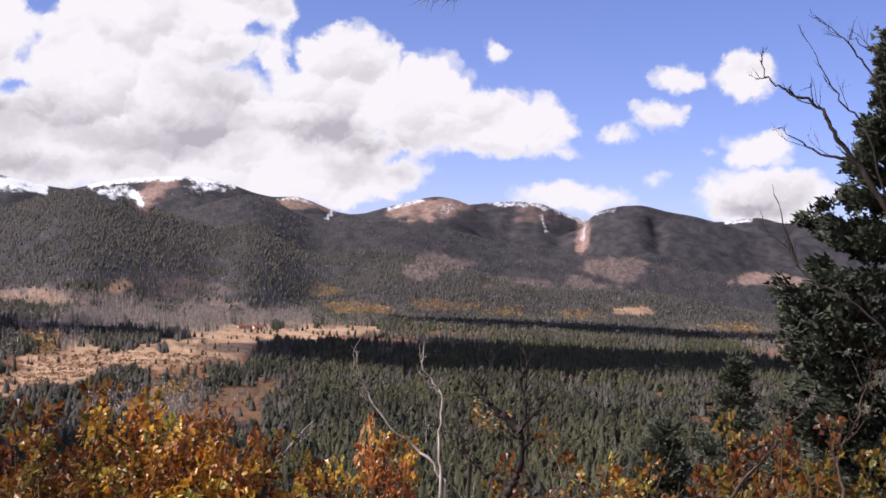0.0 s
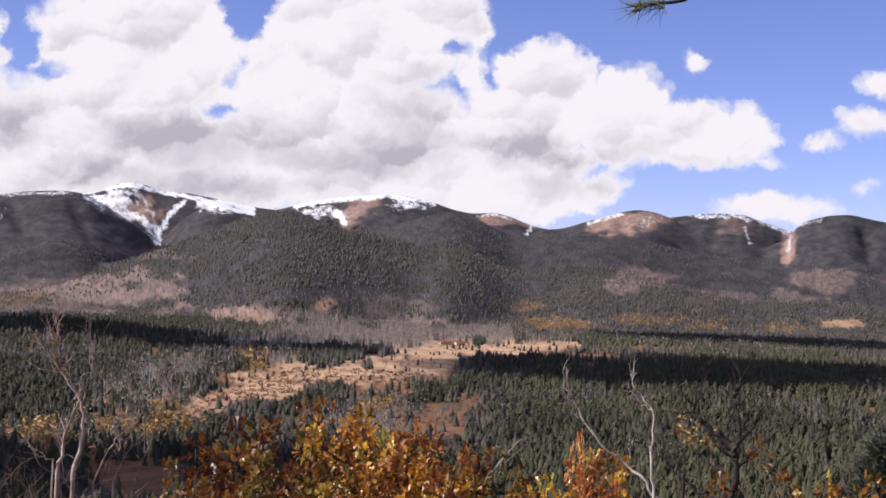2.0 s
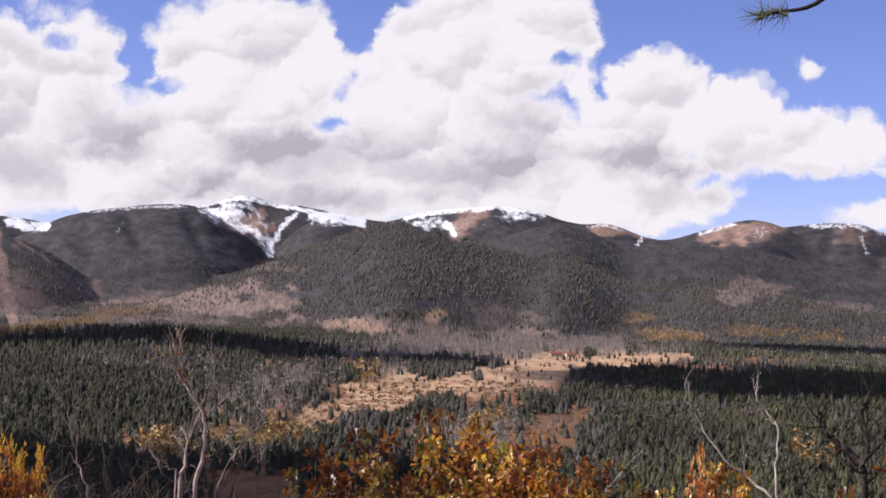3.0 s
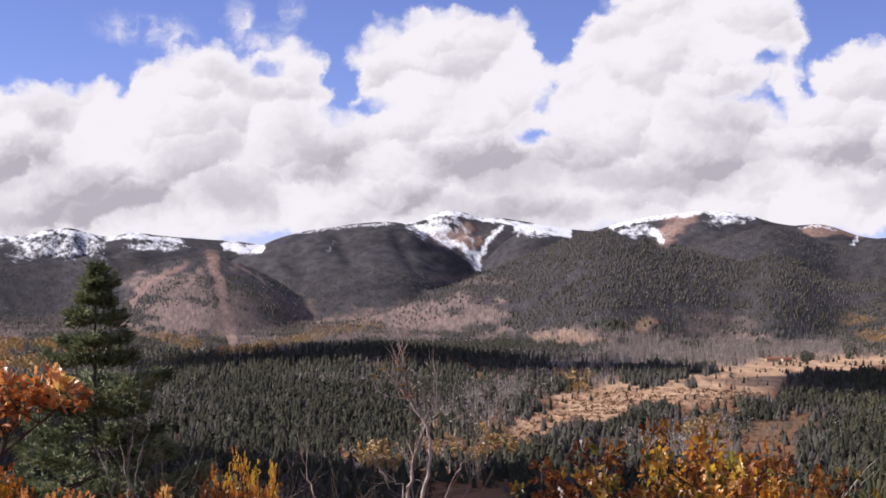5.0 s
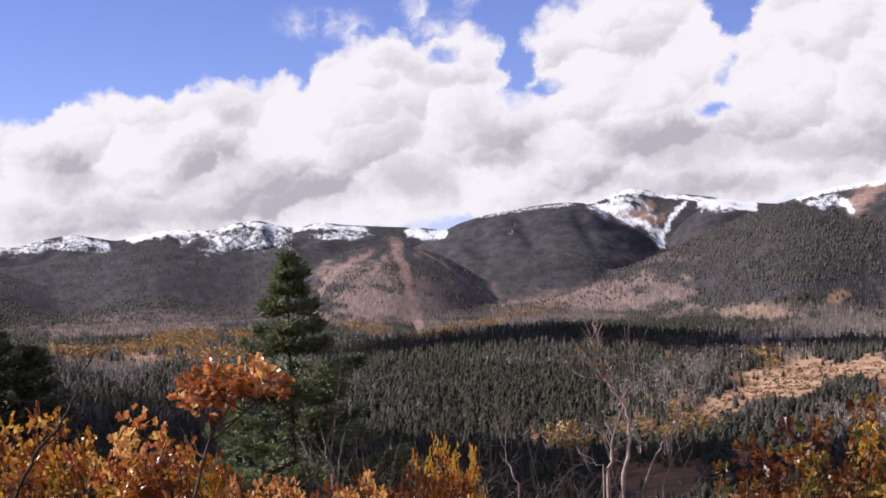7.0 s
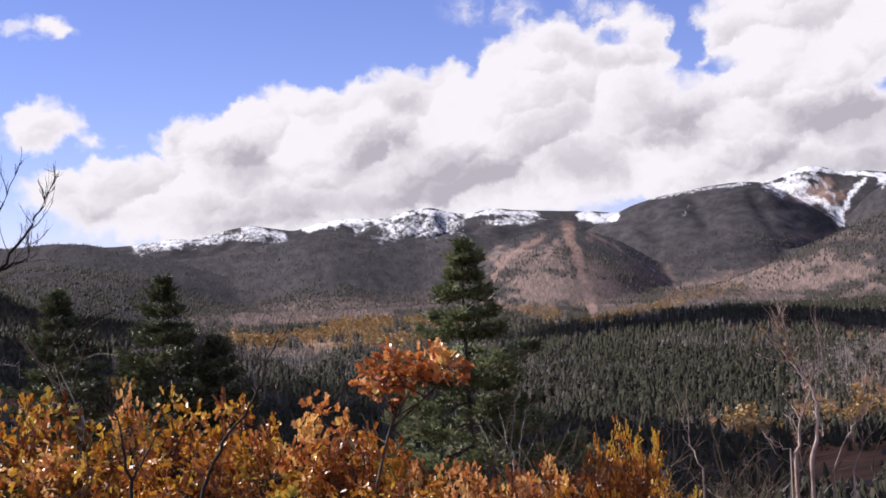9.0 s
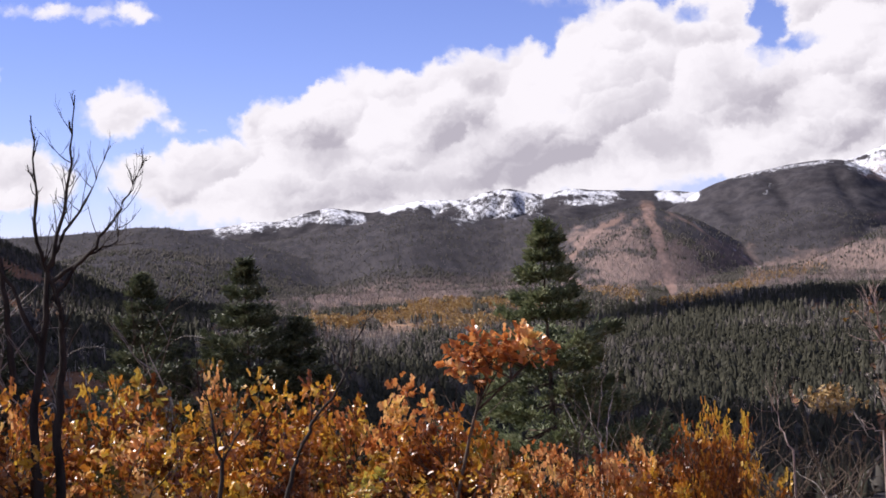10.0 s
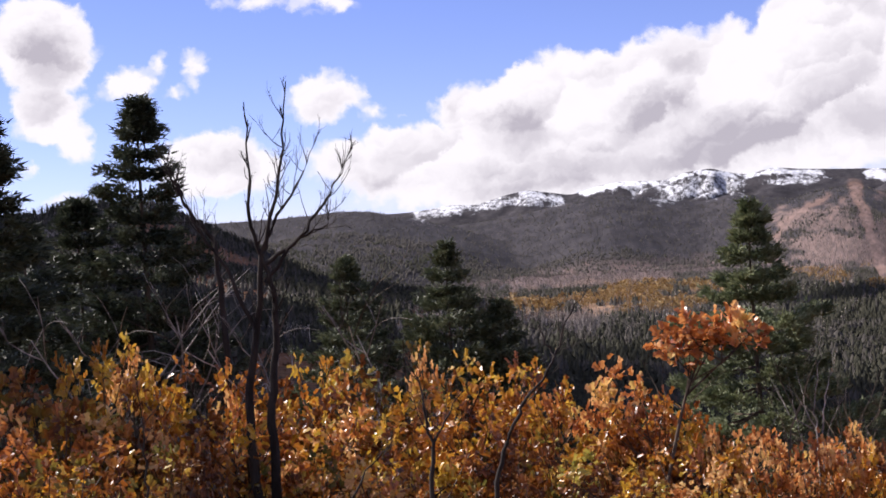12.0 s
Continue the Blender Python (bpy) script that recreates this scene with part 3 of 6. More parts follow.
# the low wooded rise before the range
ridge(1180, 0.050, 0.05, (32.0, -2.85), (28.2, -2.36), (23.7, -2.14), (20.3, -2.42), (16.9, -2.85), soft=0.8, back=0.10, spurs=0.0)

# slopes round behind: bearing, distance, elevation, fall
AROUND = [(75.0, 900, 3.5, 0.20), (110.0, 1500, 5.0, 0.20), (160.0, 900, 9.0, 0.20), (-150.0, 1200, 8.0, 0.20), (-90.0, 2600, 4.0, 0.15), (-45.0, 3600, 3.0, 0.15)]
# ravines: bearing at the foot and at the head, distance of foot and head, width, depth
GULLIES = [(-5.50, -5.45, 3500, 4390, 0.30, 22.0), (12.4, 12.3, 3950, 4450, 0.35, 22.0), (4.6, 4.4, 4050, 4480, 0.25, 12.0), (36.2, 35.6, 4200, 4640, 0.30, 16.0), (35.0, 34.6, 4200, 4640, 0.25, 16.0), (43.6, 43.0, 4250, 4650, 0.35, 16.0),
           (39.0, 38.2, 4250, 4620, 0.30, 14.0), (24.2, 24.8, 3300, 4000, 0.45, 16.0), (26.2, 26.6, 3200, 3900, 0.40, 14.0), (22.0, 22.6, 3300, 3950, 0.35, 12.0), (-2.6, -2.8, 3800, 4400, 0.25, 12.0), (-8.6, -8.4, 3400, 4050, 0.35, 16.0), (1.2, 0.9, 3700, 4250, 0.3, 14.0)]


def land(x, y):
    """The ground's height."""
    x, y = np.asarray(x, float), np.asarray(y, float)
    r, az = np.hypot(x, y), np.degrees(np.arctan2(-x, y))
    knoll = np.interp(r, [0, 3, 8, 15, 25, 60, 120, 250, 420, 6000], [0, -0.35, -1.7, -3.9, -7.0, -20, -40, -57, VALLEY, VALLEY])
    behind = np.clip(np.abs((az - 22 + 180) % 360 - 180) / 45 - 1.3, 0, 1)
    knoll = knoll * (1 - behind) + np.minimum(0.12 * r, 30.0) * behind * np.interp(r, [0, 300, 1200], [1, 1, 0]) + behind * VALLEY * np.interp(r, [300, 1200], [0, 1])
    knoll = knoll + (fbm(x, y, 2.6, 3) - 0.5) * np.interp(r, [0, 1, 6, 60], [0, 0.05, 0.4, 0.4]) + (fbm(x + 99, y, 180, 4) - 0.5) * np.interp(r, [0, 200, 600, 3000], [0, 1, 9, 9])
    z, below, rough = knoll, np.zeros_like(r), np.zeros_like(r)
    bent_az = az + (fbm(x, y, 420, 5) - 0.5) * np.interp(r, [500, 1500, 4500], [0, 0.5, 0.3])
    for d, front, back, spurs, top in RIDGES:
        h = np.interp(bent_az, GRID_AZ, top)
        w = d - r + (fbm(x - 70, y, 300, 3) - 0.5) * 60
        h0 = h - np.where(w > 0, front, -back) * (np.sign(w) * (np.sqrt(w * w + 900) - 30))
        g = np.clip((h0 - z) / 10 + 0.5, 0, 1)
        below, rough = below * (1 - g) + g * np.clip((h - h0) / 70, 0.04, 1), rough * (1 - g) + g * spurs
        z = soft_max(h0, z, 10)
    for a, d, el, fall in AROUND:
        u = ((az - a + 180) % 360 - 180) * radians(1) * d
        z = soft_max(d * math.tan(radians(el)) + EYE_Z - fall * np.hypot(u, r - d), z, 14)
    rise = np.clip((z - VALLEY) / 150, 0, 1)
    # spurs and ravines run down the slopes
    u = np.radians(az) * np.maximum(r, 800.0)
    z = z + rise * below * rough * (0.55 - fbm(u + (fbm(x, y, 500, 2) - 0.5) * 260, r * 0.40, 330, 5, True)) * np.interp(r, [600, 2500, 3300, 4200], [12, 34, 46, 74])
    for a, a1, d0, d1, wide, deep in GULLIES:
        k = np.clip((r - d0) / (d1 - d0), 0, 1)
        off = np.abs(az - (a + (a1 - a) * k) + (fbm(x, y, 120, 3) - 0.5) * 0.5) / wide
        run = np.clip((r - d0) / 250, 0, 1) * np.clip((d1 - r) / 100, 0, 1)
        z = z - deep * run * np.exp(-off * off)
    return z


def land_z(x, y):
    return float(land(np.array([x]), np.array([y]))[0])


# what covers the land, by bearing and elevation from the lookout
PATCHES = []


def patch(kind, az, el, wide, high, amount=1.0):
    """A ragged oval of one kind of cover."""
    PATCHES.append((kind, ((az, el),), wide, high, amount))


def streak(kind, wide, *way, amount=1.0):
    """A ragged band of one kind of cover along a line."""
    PATCHES.append((kind, way, wide, wide, amount))


# snow
streak("snow", 0.11, (22.16, 2.63), (21.11, 2.92), (20.45, 3.07), (19.55, 2.90), (18.20, 2.71), (17.07, 2.51), (15.71, 2.27), amount=0.85)
streak("snow", 0.24, (21.93, 2.51), (21.08, 2.19), (20.17, 1.78), (19.58, 1.44), (19.30, 1.14), amount=0.72)
streak("snow", 0.18, (20.45, 3.02), (19.98, 2.59), (19.56, 1.98), (19.31, 1.27), amount=0.50)
streak("snow", 0.11, (18.20, 2.62), (18.67, 2.20), (19.01, 1.73), (19.30, 1.09), amount=0.80)
streak("snow", 0.11, (19.31, 1.27), (19.31, 0.82))
streak("snow", 0.13, (17.52, 2.52), (16.61, 2.33), (15.59, 2.19))
patch("snow", 20.65, 2.50, 1.20, 0.60, 0.72)
patch("snow", 16.61, 2.37, 1.11, 0.27, 0.55)
streak("snow", 0.09, (26.52, 2.25), (24.38, 2.53), (22.64, 2.61), amount=0.55)
streak("snow", 0.07, (24.96, 1.97), (25.31, 1.47), amount=0.50)
streak("snow", 0.13, (13.90, 2.53), (13.01, 2.73), (11.66, 2.98), (10.2, 3.10), (8.49, 2.89), amount=0.85)
patch("snow", 12.88, 2.33, 0.80, 0.40, 0.60)
patch("snow", 9.50, 2.73, 1.3, 0.36, 0.72)
patch("snow", 10.28, 2.38, 1.33, 0.36, 0.42)
streak("snow", 0.11, (12.32, 2.38), (12.00, 1.87))
streak("snow", 0.09, (6.74, 2.41), (6.01, 2.50), (5.33, 2.32), amount=0.60)
streak("snow", 0.09, (4.50, 2.10), (4.69, 1.76), amount=0.80)
streak("snow", 0.12, (2.21, 2.31), (0.98, 2.72), amount=0.62)
patch("snow", -0.06, 2.28, 0.67, 0.31, 0.45)
streak("snow", 0.13, (-1.80, 2.73), (-3.20, 2.80), (-4.11, 2.69), (-5.03, 2.37), (-5.60, 2.17), amount=0.62)
streak("snow", 0.09, (-3.86, 2.33), (-4.07, 1.71), amount=0.65)
streak("snow", 0.09, (-5.57, 2.24), (-5.55, 1.45), amount=0.60)
streak("snow", 0.10, (-5.70, 2.38), (-6.80, 2.77), amount=0.50)
streak("snow", 0.09, (-11.13, 2.43), (-12.10, 2.54), amount=0.70)
streak("snow", 0.18, (17.73, 2.50), (16.48, 2.46), (15.64, 2.25))
streak("snow", 0.26, (47.0, 1.28), (45.67, 1.36), (43.46, 1.57), (41.23, 1.50), amount=0.62)
streak("snow", 0.18, (46.31, 1.46), (45.22, 1.36), amount=0.75)
streak("snow", 0.22, (42.77, 1.88), (41.89, 1.66), (41.23, 1.49), amount=0.75)
streak("snow", 0.13, (40.32, 1.67), (38.96, 1.95), (37.49, 1.95), amount=0.90)
patch("snow", 38.41, 1.72, 1.00, 0.31, 0.62)
streak("snow", 0.58, (36.95, 1.58), (35.81, 1.64), (34.45, 1.62), amount=0.62)
streak("snow", 0.13, (36.70, 2.02), (35.78, 2.23), (34.54, 2.03), amount=0.80)
streak("snow", 0.11, (33.87, 1.90), (32.84, 2.08), (31.05, 1.85), amount=0.80)
patch("snow", 32.41, 1.69, 1.67, 0.36, 0.62)
streak("snow", 0.22, (29.25, 1.71), (28.59, 1.54), (28.03, 1.60))
streak("snow", 0.05, (28.08, 0.57), (26.90, -0.39), (25.62, -1.30), amount=0.42)
# rock
streak("rock", 0.31, (10.87, 2.95), (11.51, 2.57), (11.85, 1.96))
patch("rock", 19.87, 2.51, 0.60, 0.25, 0.8)
patch("rock", 20.19, 2.14, 1.07, 0.49, 0.80)
patch("rock", 5.55, 2.27, 1.11, 0.27, 0.70)
patch("rock", 0.85, 2.41, 1.33, 0.40, 0.8)
patch("rock", -0.29, 2.24, 0.67, 0.27, 0.60)
streak("rock", 0.20, (-5.57, 2.28), (-5.54, 1.15))
patch("rock", -12.96, 0.24, 1.07, 0.40)
patch("rock", -3.67, 2.37, 1.11, 0.36, 0.35)
streak("rock", 0.20, (29.86, 1.27), (29.59, 0.42), (29.30, -0.95), (29.04, -2.13), amount=0.85)
streak("rock", 0.13, (30.82, 0.98), (31.79, 0.53), (32.61, -0.06), (32.93, -0.54), amount=0.50)
streak("rock", 0.07, (30.31, 0.80), (30.80, 0.14), amount=0.50)
streak("rock", 0.04, (29.06, 1.03), (28.08, 0.48), (26.91, -0.52), (25.52, -1.44), amount=0.50)
patch("rock", -10.63, -5.25, 0.56, 0.31)
patch("rock", -13.63, -2.45, 1.11, 0.36, 0.80)
# meadow
streak("meadow", 0.20, (8.73, -3.20), (6.49, -2.93), (4.72, -2.67), (2.41, -2.44))
patch("meadow", 15.55, -1.97, 2.11, 0.27, 0.40)
patch("meadow", 12.52, -1.27, 0.80, 0.27, 0.80)
# bare
streak("bare", 0.20, (29.47, -2.41), (27.19, -2.13), (25.29, -1.71), (23.15, -1.11))
# gold
streak("gold", 0.11, (29.47, -2.48), (27.18, -2.20), (25.28, -1.77), (23.58, -1.25), amount=0.50)
# meadow
patch("meadow", -7.45, -1.26, 1.11, 0.22, 0.70)
# bare
patch("bare", 26.11, -2.13, 2.44, 0.31, 0.90)
# meadow
patch("meadow", 42.30, -4.49, 0.89, 0.13, 0.80)
patch("meadow", 40.05, -1.99, 3.33, 0.22, 0.22)
patch("meadow", 41.00, -3.06, 2.22, 0.16, 0.40)
# gold
patch("gold", 4.74, -1.05, 0.80, 0.22)
patch("gold", 3.13, -1.72, 1.56, 0.27)
patch("gold", -0.48, -1.42, 2.22, 0.29)
patch("gold", -2.52, -1.58, 1.11, 0.20)
patch("gold", -5.67, -1.52, 1.33, 0.18)
patch("gold", -11.65, -1.65, 1.11, 0.22)
patch("gold", -2.07, -5.94, 1.11, 0.67, 0.60)
patch("gold", 23.35, -6.79, 0.78, 0.40)
patch("gold", 39.13, -2.34, 3.33, 0.29, 0.80)
patch("gold", 38.04, -2.21, 2.89, 0.31)
patch("gold", 42.09, -2.55, 2.44, 0.24)
patch("gold", 37.39, -2.81, 2.00, 0.27, 0.90)
patch("gold", 31.01, -1.88, 1.56, 0.31, 0.50)
patch("gold", 39.02, -2.38, 3.56, 0.33)
patch("gold", 42.19, -2.76, 1.78, 0.16, 0.60)
patch("gold", 23.71, -6.50, 1.33, 0.40)
# bare
patch("bare", 21.16, -1.33, 4.00, 0.76)
patch("bare", 19.18, -0.79, 1.33, 0.40, 0.90)
patch("bare", 24.42, -1.81, 2.89, 0.31, 0.90)
patch("bare", 10.15, -1.27, 1.33, 0.56, 0.50)
patch("bare", 7.41, -2.18, 5.78, 0.38)
patch("bare", 12.82, -2.28, 2.89, 0.44, 0.90)
patch("bare", 0.20, 0.11, 1.33, 0.49, 0.90)
patch("bare", 2.10, -1.63, 1.11, 0.31, 0.60)
patch("bare", 19.45, 0.41, 1.56, 0.22, 0.50)
patch("bare", 0.50, -0.11, 0.93, 0.49)
patch("bare", -7.15, 0.29, 1.67, 0.49, 0.90)
patch("bare", -5.61, -0.24, 1.11, 0.40, 0.70)
patch("bare", 14.99, -1.84, 3.56, 0.40, 0.90)
patch("bare", 10.65, -2.64, 7.33, 0.36, 0.90)
patch("bare", 3.10, -2.28, 2.22, 0.27, 0.70)
patch("bare", -12.31, -1.87, 2.22, 0.27, 0.60)
patch("bare", -3.37, -0.47, 1.56, 0.31, 0.50)
patch("bare", 31.08, -0.63, 2.11, 1.22, 0.90)
patch("bare", 29.08, -1.55, 2.89, 0.44, 0.80)
patch("bare", 38.71, -1.63, 3.33, 0.27, 0.80)
patch("bare", 21.85, -0.95, 2.44, 0.53, 0.60)
patch("bare", 13.61, -1.68, 2.67, 0.31, 0.60)
patch("bare", 40.04, -1.81, 4.67, 0.40)
patch("bare", 40.99, -2.88, 3.56, 0.36, 0.90)
patch("bare", 38.00, -1.53, 3.33, 0.27, 0.90)
patch("bare", 30.53, -1.34, 2.44, 1.00)
patch("bare", 27.61, -1.14, 1.78, 1.00, 0.60)
patch("bare", 40.13, -3.67, 2.44, 0.22, 0.70)
patch("bare", 38.21, -1.18, 3.56, 0.27, 0.40)
patch("bare", 41.49, -3.93, 2.00, 0.27, 0.50)
patch("bare", 41.22, -1.73, 3.78, 0.31)
patch("bare", 37.86, -1.55, 2.67, 0.44, 0.80)
patch("bare", 41.99, -3.22, 2.67, 0.31, 0.80)
patch("bare", 36.84, -2.96, 2.00, 0.44, 0.80)
# the meadow and the groves round it
patch("open", 14.08, -5.02, 5.70, 1.54)
patch("open", 18.10, -5.58, 3.95, 1.32, 0.80)
patch("open", 19.34, -8.04, 3.07, 1.10)
patch("open", 10.55, -4.40, 5.48, 0.99)
patch("open", 7.83, -5.85, 2.63, 1.32)
streak("meadow", 0.24, (17.66, -5.53), (16.33, -4.91), (14.99, -4.60), (13.65, -4.44))
streak("meadow", 0.29, (15.90, -4.40), (14.11, -4.03), (12.32, -3.72), (10.52, -3.36), (8.73, -3.07), (6.27, -2.74))
streak("meadow", 0.20, (13.65, -4.33), (11.85, -4.11), (10.51, -3.88))
streak("meadow", 0.26, (16.68, -5.43), (15.24, -4.96), (13.57, -4.60))
streak("meadow", 0.33, (12.95, -4.10), (11.02, -3.76), (9.07, -3.50), (7.31, -3.11))
streak("meadow", 0.20, (7.76, -3.09), (5.32, -2.84), (2.70, -2.46))
streak("meadow", 0.18, (11.65, -4.34), (9.91, -4.07), (7.72, -3.73), amount=0.80)
streak("dense", 0.33, (17.46, -6.18), (15.63, -5.62), (14.18, -5.10), (12.71, -4.70), (11.64, -4.49))
patch("dense", 6.60, -4.02, 1.10, 0.48)
patch("dense", 8.35, -4.43, 0.88, 0.35, 0.80)
patch("dense", 3.90, -4.01, 2.41, 0.88)
patch("dense", 3.32, -6.55, 3.51, 2.41)
patch("dense", 7.77, -6.95, 0.99, 0.77, 0.80)
patch("dense", 11.67, -3.96, 0.44, 0.26)
patch("dense", 8.68, -4.44, 0.55, 0.39)
patch("dense", 23.23, -4.38, 1.97, 1.32)
patch("dense", 25.59, -4.87, 3.95, 1.76)
patch("dense", 18.27, -6.83, 1.54, 0.44)
patch("dense", 19.92, -4.74, 0.88, 0.55, 0.60)
patch("dense", 16.61, -3.64, 1.32, 0.26, 0.70)
patch("bare", 11.47, -5.65, 1.76, 0.57)
patch("bare", 8.70, -4.11, 0.99, 0.31, 0.80)
patch("bare", 10.46, -6.16, 1.32, 0.44, 0.80)
patch("bare", 5.61, -5.65, 0.88, 0.48, 0.50)
patch("bare", 19.92, -4.52, 1.97, 0.99, 0.90)
patch("bare", 14.93, -3.43, 1.76, 0.35, 0.90)
patch("bare", 17.28, -3.55, 1.76, 0.48, 0.70)
patch("bare", 11.35, -5.48, 1.97, 0.55, 0.90)
patch("bare", 18.78, -5.27, 1.32, 0.66, 0.80)
patch("bare", 23.92, -3.52, 2.63, 0.31, 0.60)
patch("gold", 10.12, -5.14, 0.61, 0.31)
patch("gold", 11.16, -5.31, 0.66, 0.26, 0.70)
patch("gold", 19.68, -6.24, 1.71, 0.37)
patch("gold", 23.46, -6.69, 0.88, 0.35, 0.90)
patch("gold", 15.49, -3.38, 0.66, 0.22, 0.60)
patch("gold", 18.55, -5.55, 0.66, 0.26, 0.60)
patch("gold", 15.41, -3.88, 0.48, 0.26, 0.60)
patch("rock", 7.58, -5.51, 1.71, 0.66)
patch("rock", 6.77, -4.92, 0.88, 0.35)
patch("rock", 4.29, -7.26, 0.55, 0.35, 0.80)
patch("rock", 19.34, -8.15, 2.63, 0.66)
patch("rock", 15.35, -7.06, 1.54, 0.35, 0.90)
patch("rock", 20.31, -6.08, 1.32, 0.39, 0.50)
patch("rock", 9.23, -4.57, 0.77, 0.26, 0.70)
streak("meadow", 0.13, (45.28, -2.86), (42.77, -2.80), (40.42, -2.82), (38.24, -2.78), amount=0.70)
streak("meadow", 0.11, (41.05, -2.40), (38.45, -2.37), (36.03, -2.33), amount=0.50)
streak("bare", 0.33, (26.46, -1.92), (24.29, -1.31), (22.03, -0.79), (19.80, -0.54), amount=0.95)
streak("gold", 0.18, (26.57, -2.01), (24.98, -1.56), (23.17, -1.39), amount=0.50)
# dense
patch("dense", -5.10, -3.42, 7.11, 0.89)
patch("dense", -10.64, -3.30, 4.89, 1.11)
patch("dense", -4.07, -5.27, 7.33, 1.11)
patch("dense", -8.59, -6.32, 7.33, 1.56)
patch("dense", 3.95, -3.22, 1.56, 0.36)
patch("dense", 27.32, -4.03, 3.78, 1.22)
patch("dense", 27.46, -5.76, 4.22, 1.33)
patch("dense", 20.90, -2.37, 5.78, 0.31)
patch("dense", 26.74, -7.69, 4.89, 1.11)
patch("dense", 0.72, -3.99, 5.78, 0.89)
patch("dense", 25.49, -3.39, 6.67, 0.89)
patch("dense", 27.09, -5.17, 5.78, 1.56)
patch("dense", 37.02, -4.07, 5.78, 0.67)
patch("dense", 40.17, -4.45, 4.89, 0.40)
patch("dense", 50.08, -1.21, 4.00, 1.33)
patch("dense", 41.58, -5.71, 5.33, 1.11)
# open


def covers(x, y, z):
    """How much of each cover lies at a place, 0 to 1."""
    r, az = np.hypot(x, y), np.degrees(np.arctan2(-x, y))
    el = np.degrees(np.arctan2(z - EYE_Z, r))
    ragged, fine = fbm(az + 50, el * 2.6, 1.1, 4) - 0.5, fbm(az + 90, el * 1.6, 0.30, 3) - 0.5
    found = {k: np.zeros_like(r) for k in ("snow", "rock", "meadow", "gold", "bare", "dense", "open")}
    for kind, way, wide, high, amount in PATCHES:
        if len(way) == 1:
            q = np.hypot((az - way[0][0]) / wide, (el - way[0][1]) / high)
            v = np.clip((1.0 - q + ragged * 1.9 + fine * 0.9) * (1.6 if kind == "snow" else 3.0), 0, 1)
        else:
            q = np.full_like(r, 99.0)
            for (a0, e0), (a1, e1) in zip(way, way[1:]):
                k = np.clip(((az - a0) * (a1 - a0) + (el - e0) * (e1 - e0)) / ((a1 - a0) ** 2 + (e1 - e0) ** 2), 0, 1)
                q = np.minimum(q, np.hypot(az - a0 - k * (a1 - a0), el - e0 - k * (e1 - e0)))
            v = np.clip(1.5 - q / wide + (fine * 1.6 if kind in ("snow", "rock") else ragged * 2.4 + fine), 0, 1)
        if kind == "snow":
            v = v * (r > 2300)
        found[kind] = np.maximum(found[kind], amount * v)
    # the near slope is left to the scrub
    for k in found:
        found[k] = found[k] * np.clip((r - 330) / 60, 0, 1)
    thick = np.clip((fbm(x + 300, y, 130, 5) - 0.36) * 6, 0.15, 1)
    thick = np.where(r > 1500, np.maximum(thick, 0.9), thick)
    thick = np.maximum(thick * (1 - 0.85 * found["open"]), found["dense"])
    found["bare"] = found["bare"] * (1 - 0.7 * found["dense"] * (r < 1600))
    found["forest"] = np.clip(thick - found["meadow"] - found["rock"], 0, 1)
    return found


def build_ground():
    az = np.concatenate([np.arange(-19.0, 68.0, 0.13), np.arange(68.0, 341.0, 4.0)])
    r = np.concatenate([np.geomspace(0.4, 300, 60)[:-1], np.geomspace(300, 3000, 160)[:-1], np.linspace(3000, 4980, 110)])
    a2, r2 = np.meshgrid(az, r)
    x, y = az_to_xy(a2, r2)
    z = land(x, y)
    c = covers(x, y, z)
    na, nr = len(az), len(r)
    i = (np.arange(nr - 1)[:, None] * na + np.arange(na)[None])
    j = (np.arange(nr - 1)[:, None] * na + (np.arange(na)[None] + 1) % na)
    quads = np.stack([i, j, j + na, i + na], -1).reshape(-1, 4)
    middle = np.array([[0, 0, land_z(0.0, 0.0)]])
    fan = np.stack([np.full(na, na * nr), np.arange(na), (np.arange(na) + 1) % na], -1)
    g = Geo()
    g.add(np.concatenate([np.stack([x, y, z], -1).reshape(-1, 3), middle]), np.concatenate([quads[:, [0, 2, 1]], quads[:, [0, 3, 2]], fan]))
    me = g.mesh("ground", GROUND, True)
    # the clearing has no wood on it; near banks are bare russet soil, far ones rock
    c["forest"] = c["forest"] * np.clip((r2 - 60) / 250, 0, 1)
    c["rock"], c["bare"] = c["rock"] * np.clip((r2 - 1300) / 300, 0, 1), c["bare"] * np.clip((r2 - 800) / 500, 0.1, 1)
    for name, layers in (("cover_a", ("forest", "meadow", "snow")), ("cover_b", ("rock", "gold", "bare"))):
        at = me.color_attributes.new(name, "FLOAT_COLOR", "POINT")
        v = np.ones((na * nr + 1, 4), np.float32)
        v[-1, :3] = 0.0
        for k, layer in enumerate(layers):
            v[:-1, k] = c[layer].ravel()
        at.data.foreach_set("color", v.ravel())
    ob = new("ground", me)
    tagged(ob, "wooded valley, tan meadows and snow-capped mountain range", "ground", kind="structure")


build_ground()


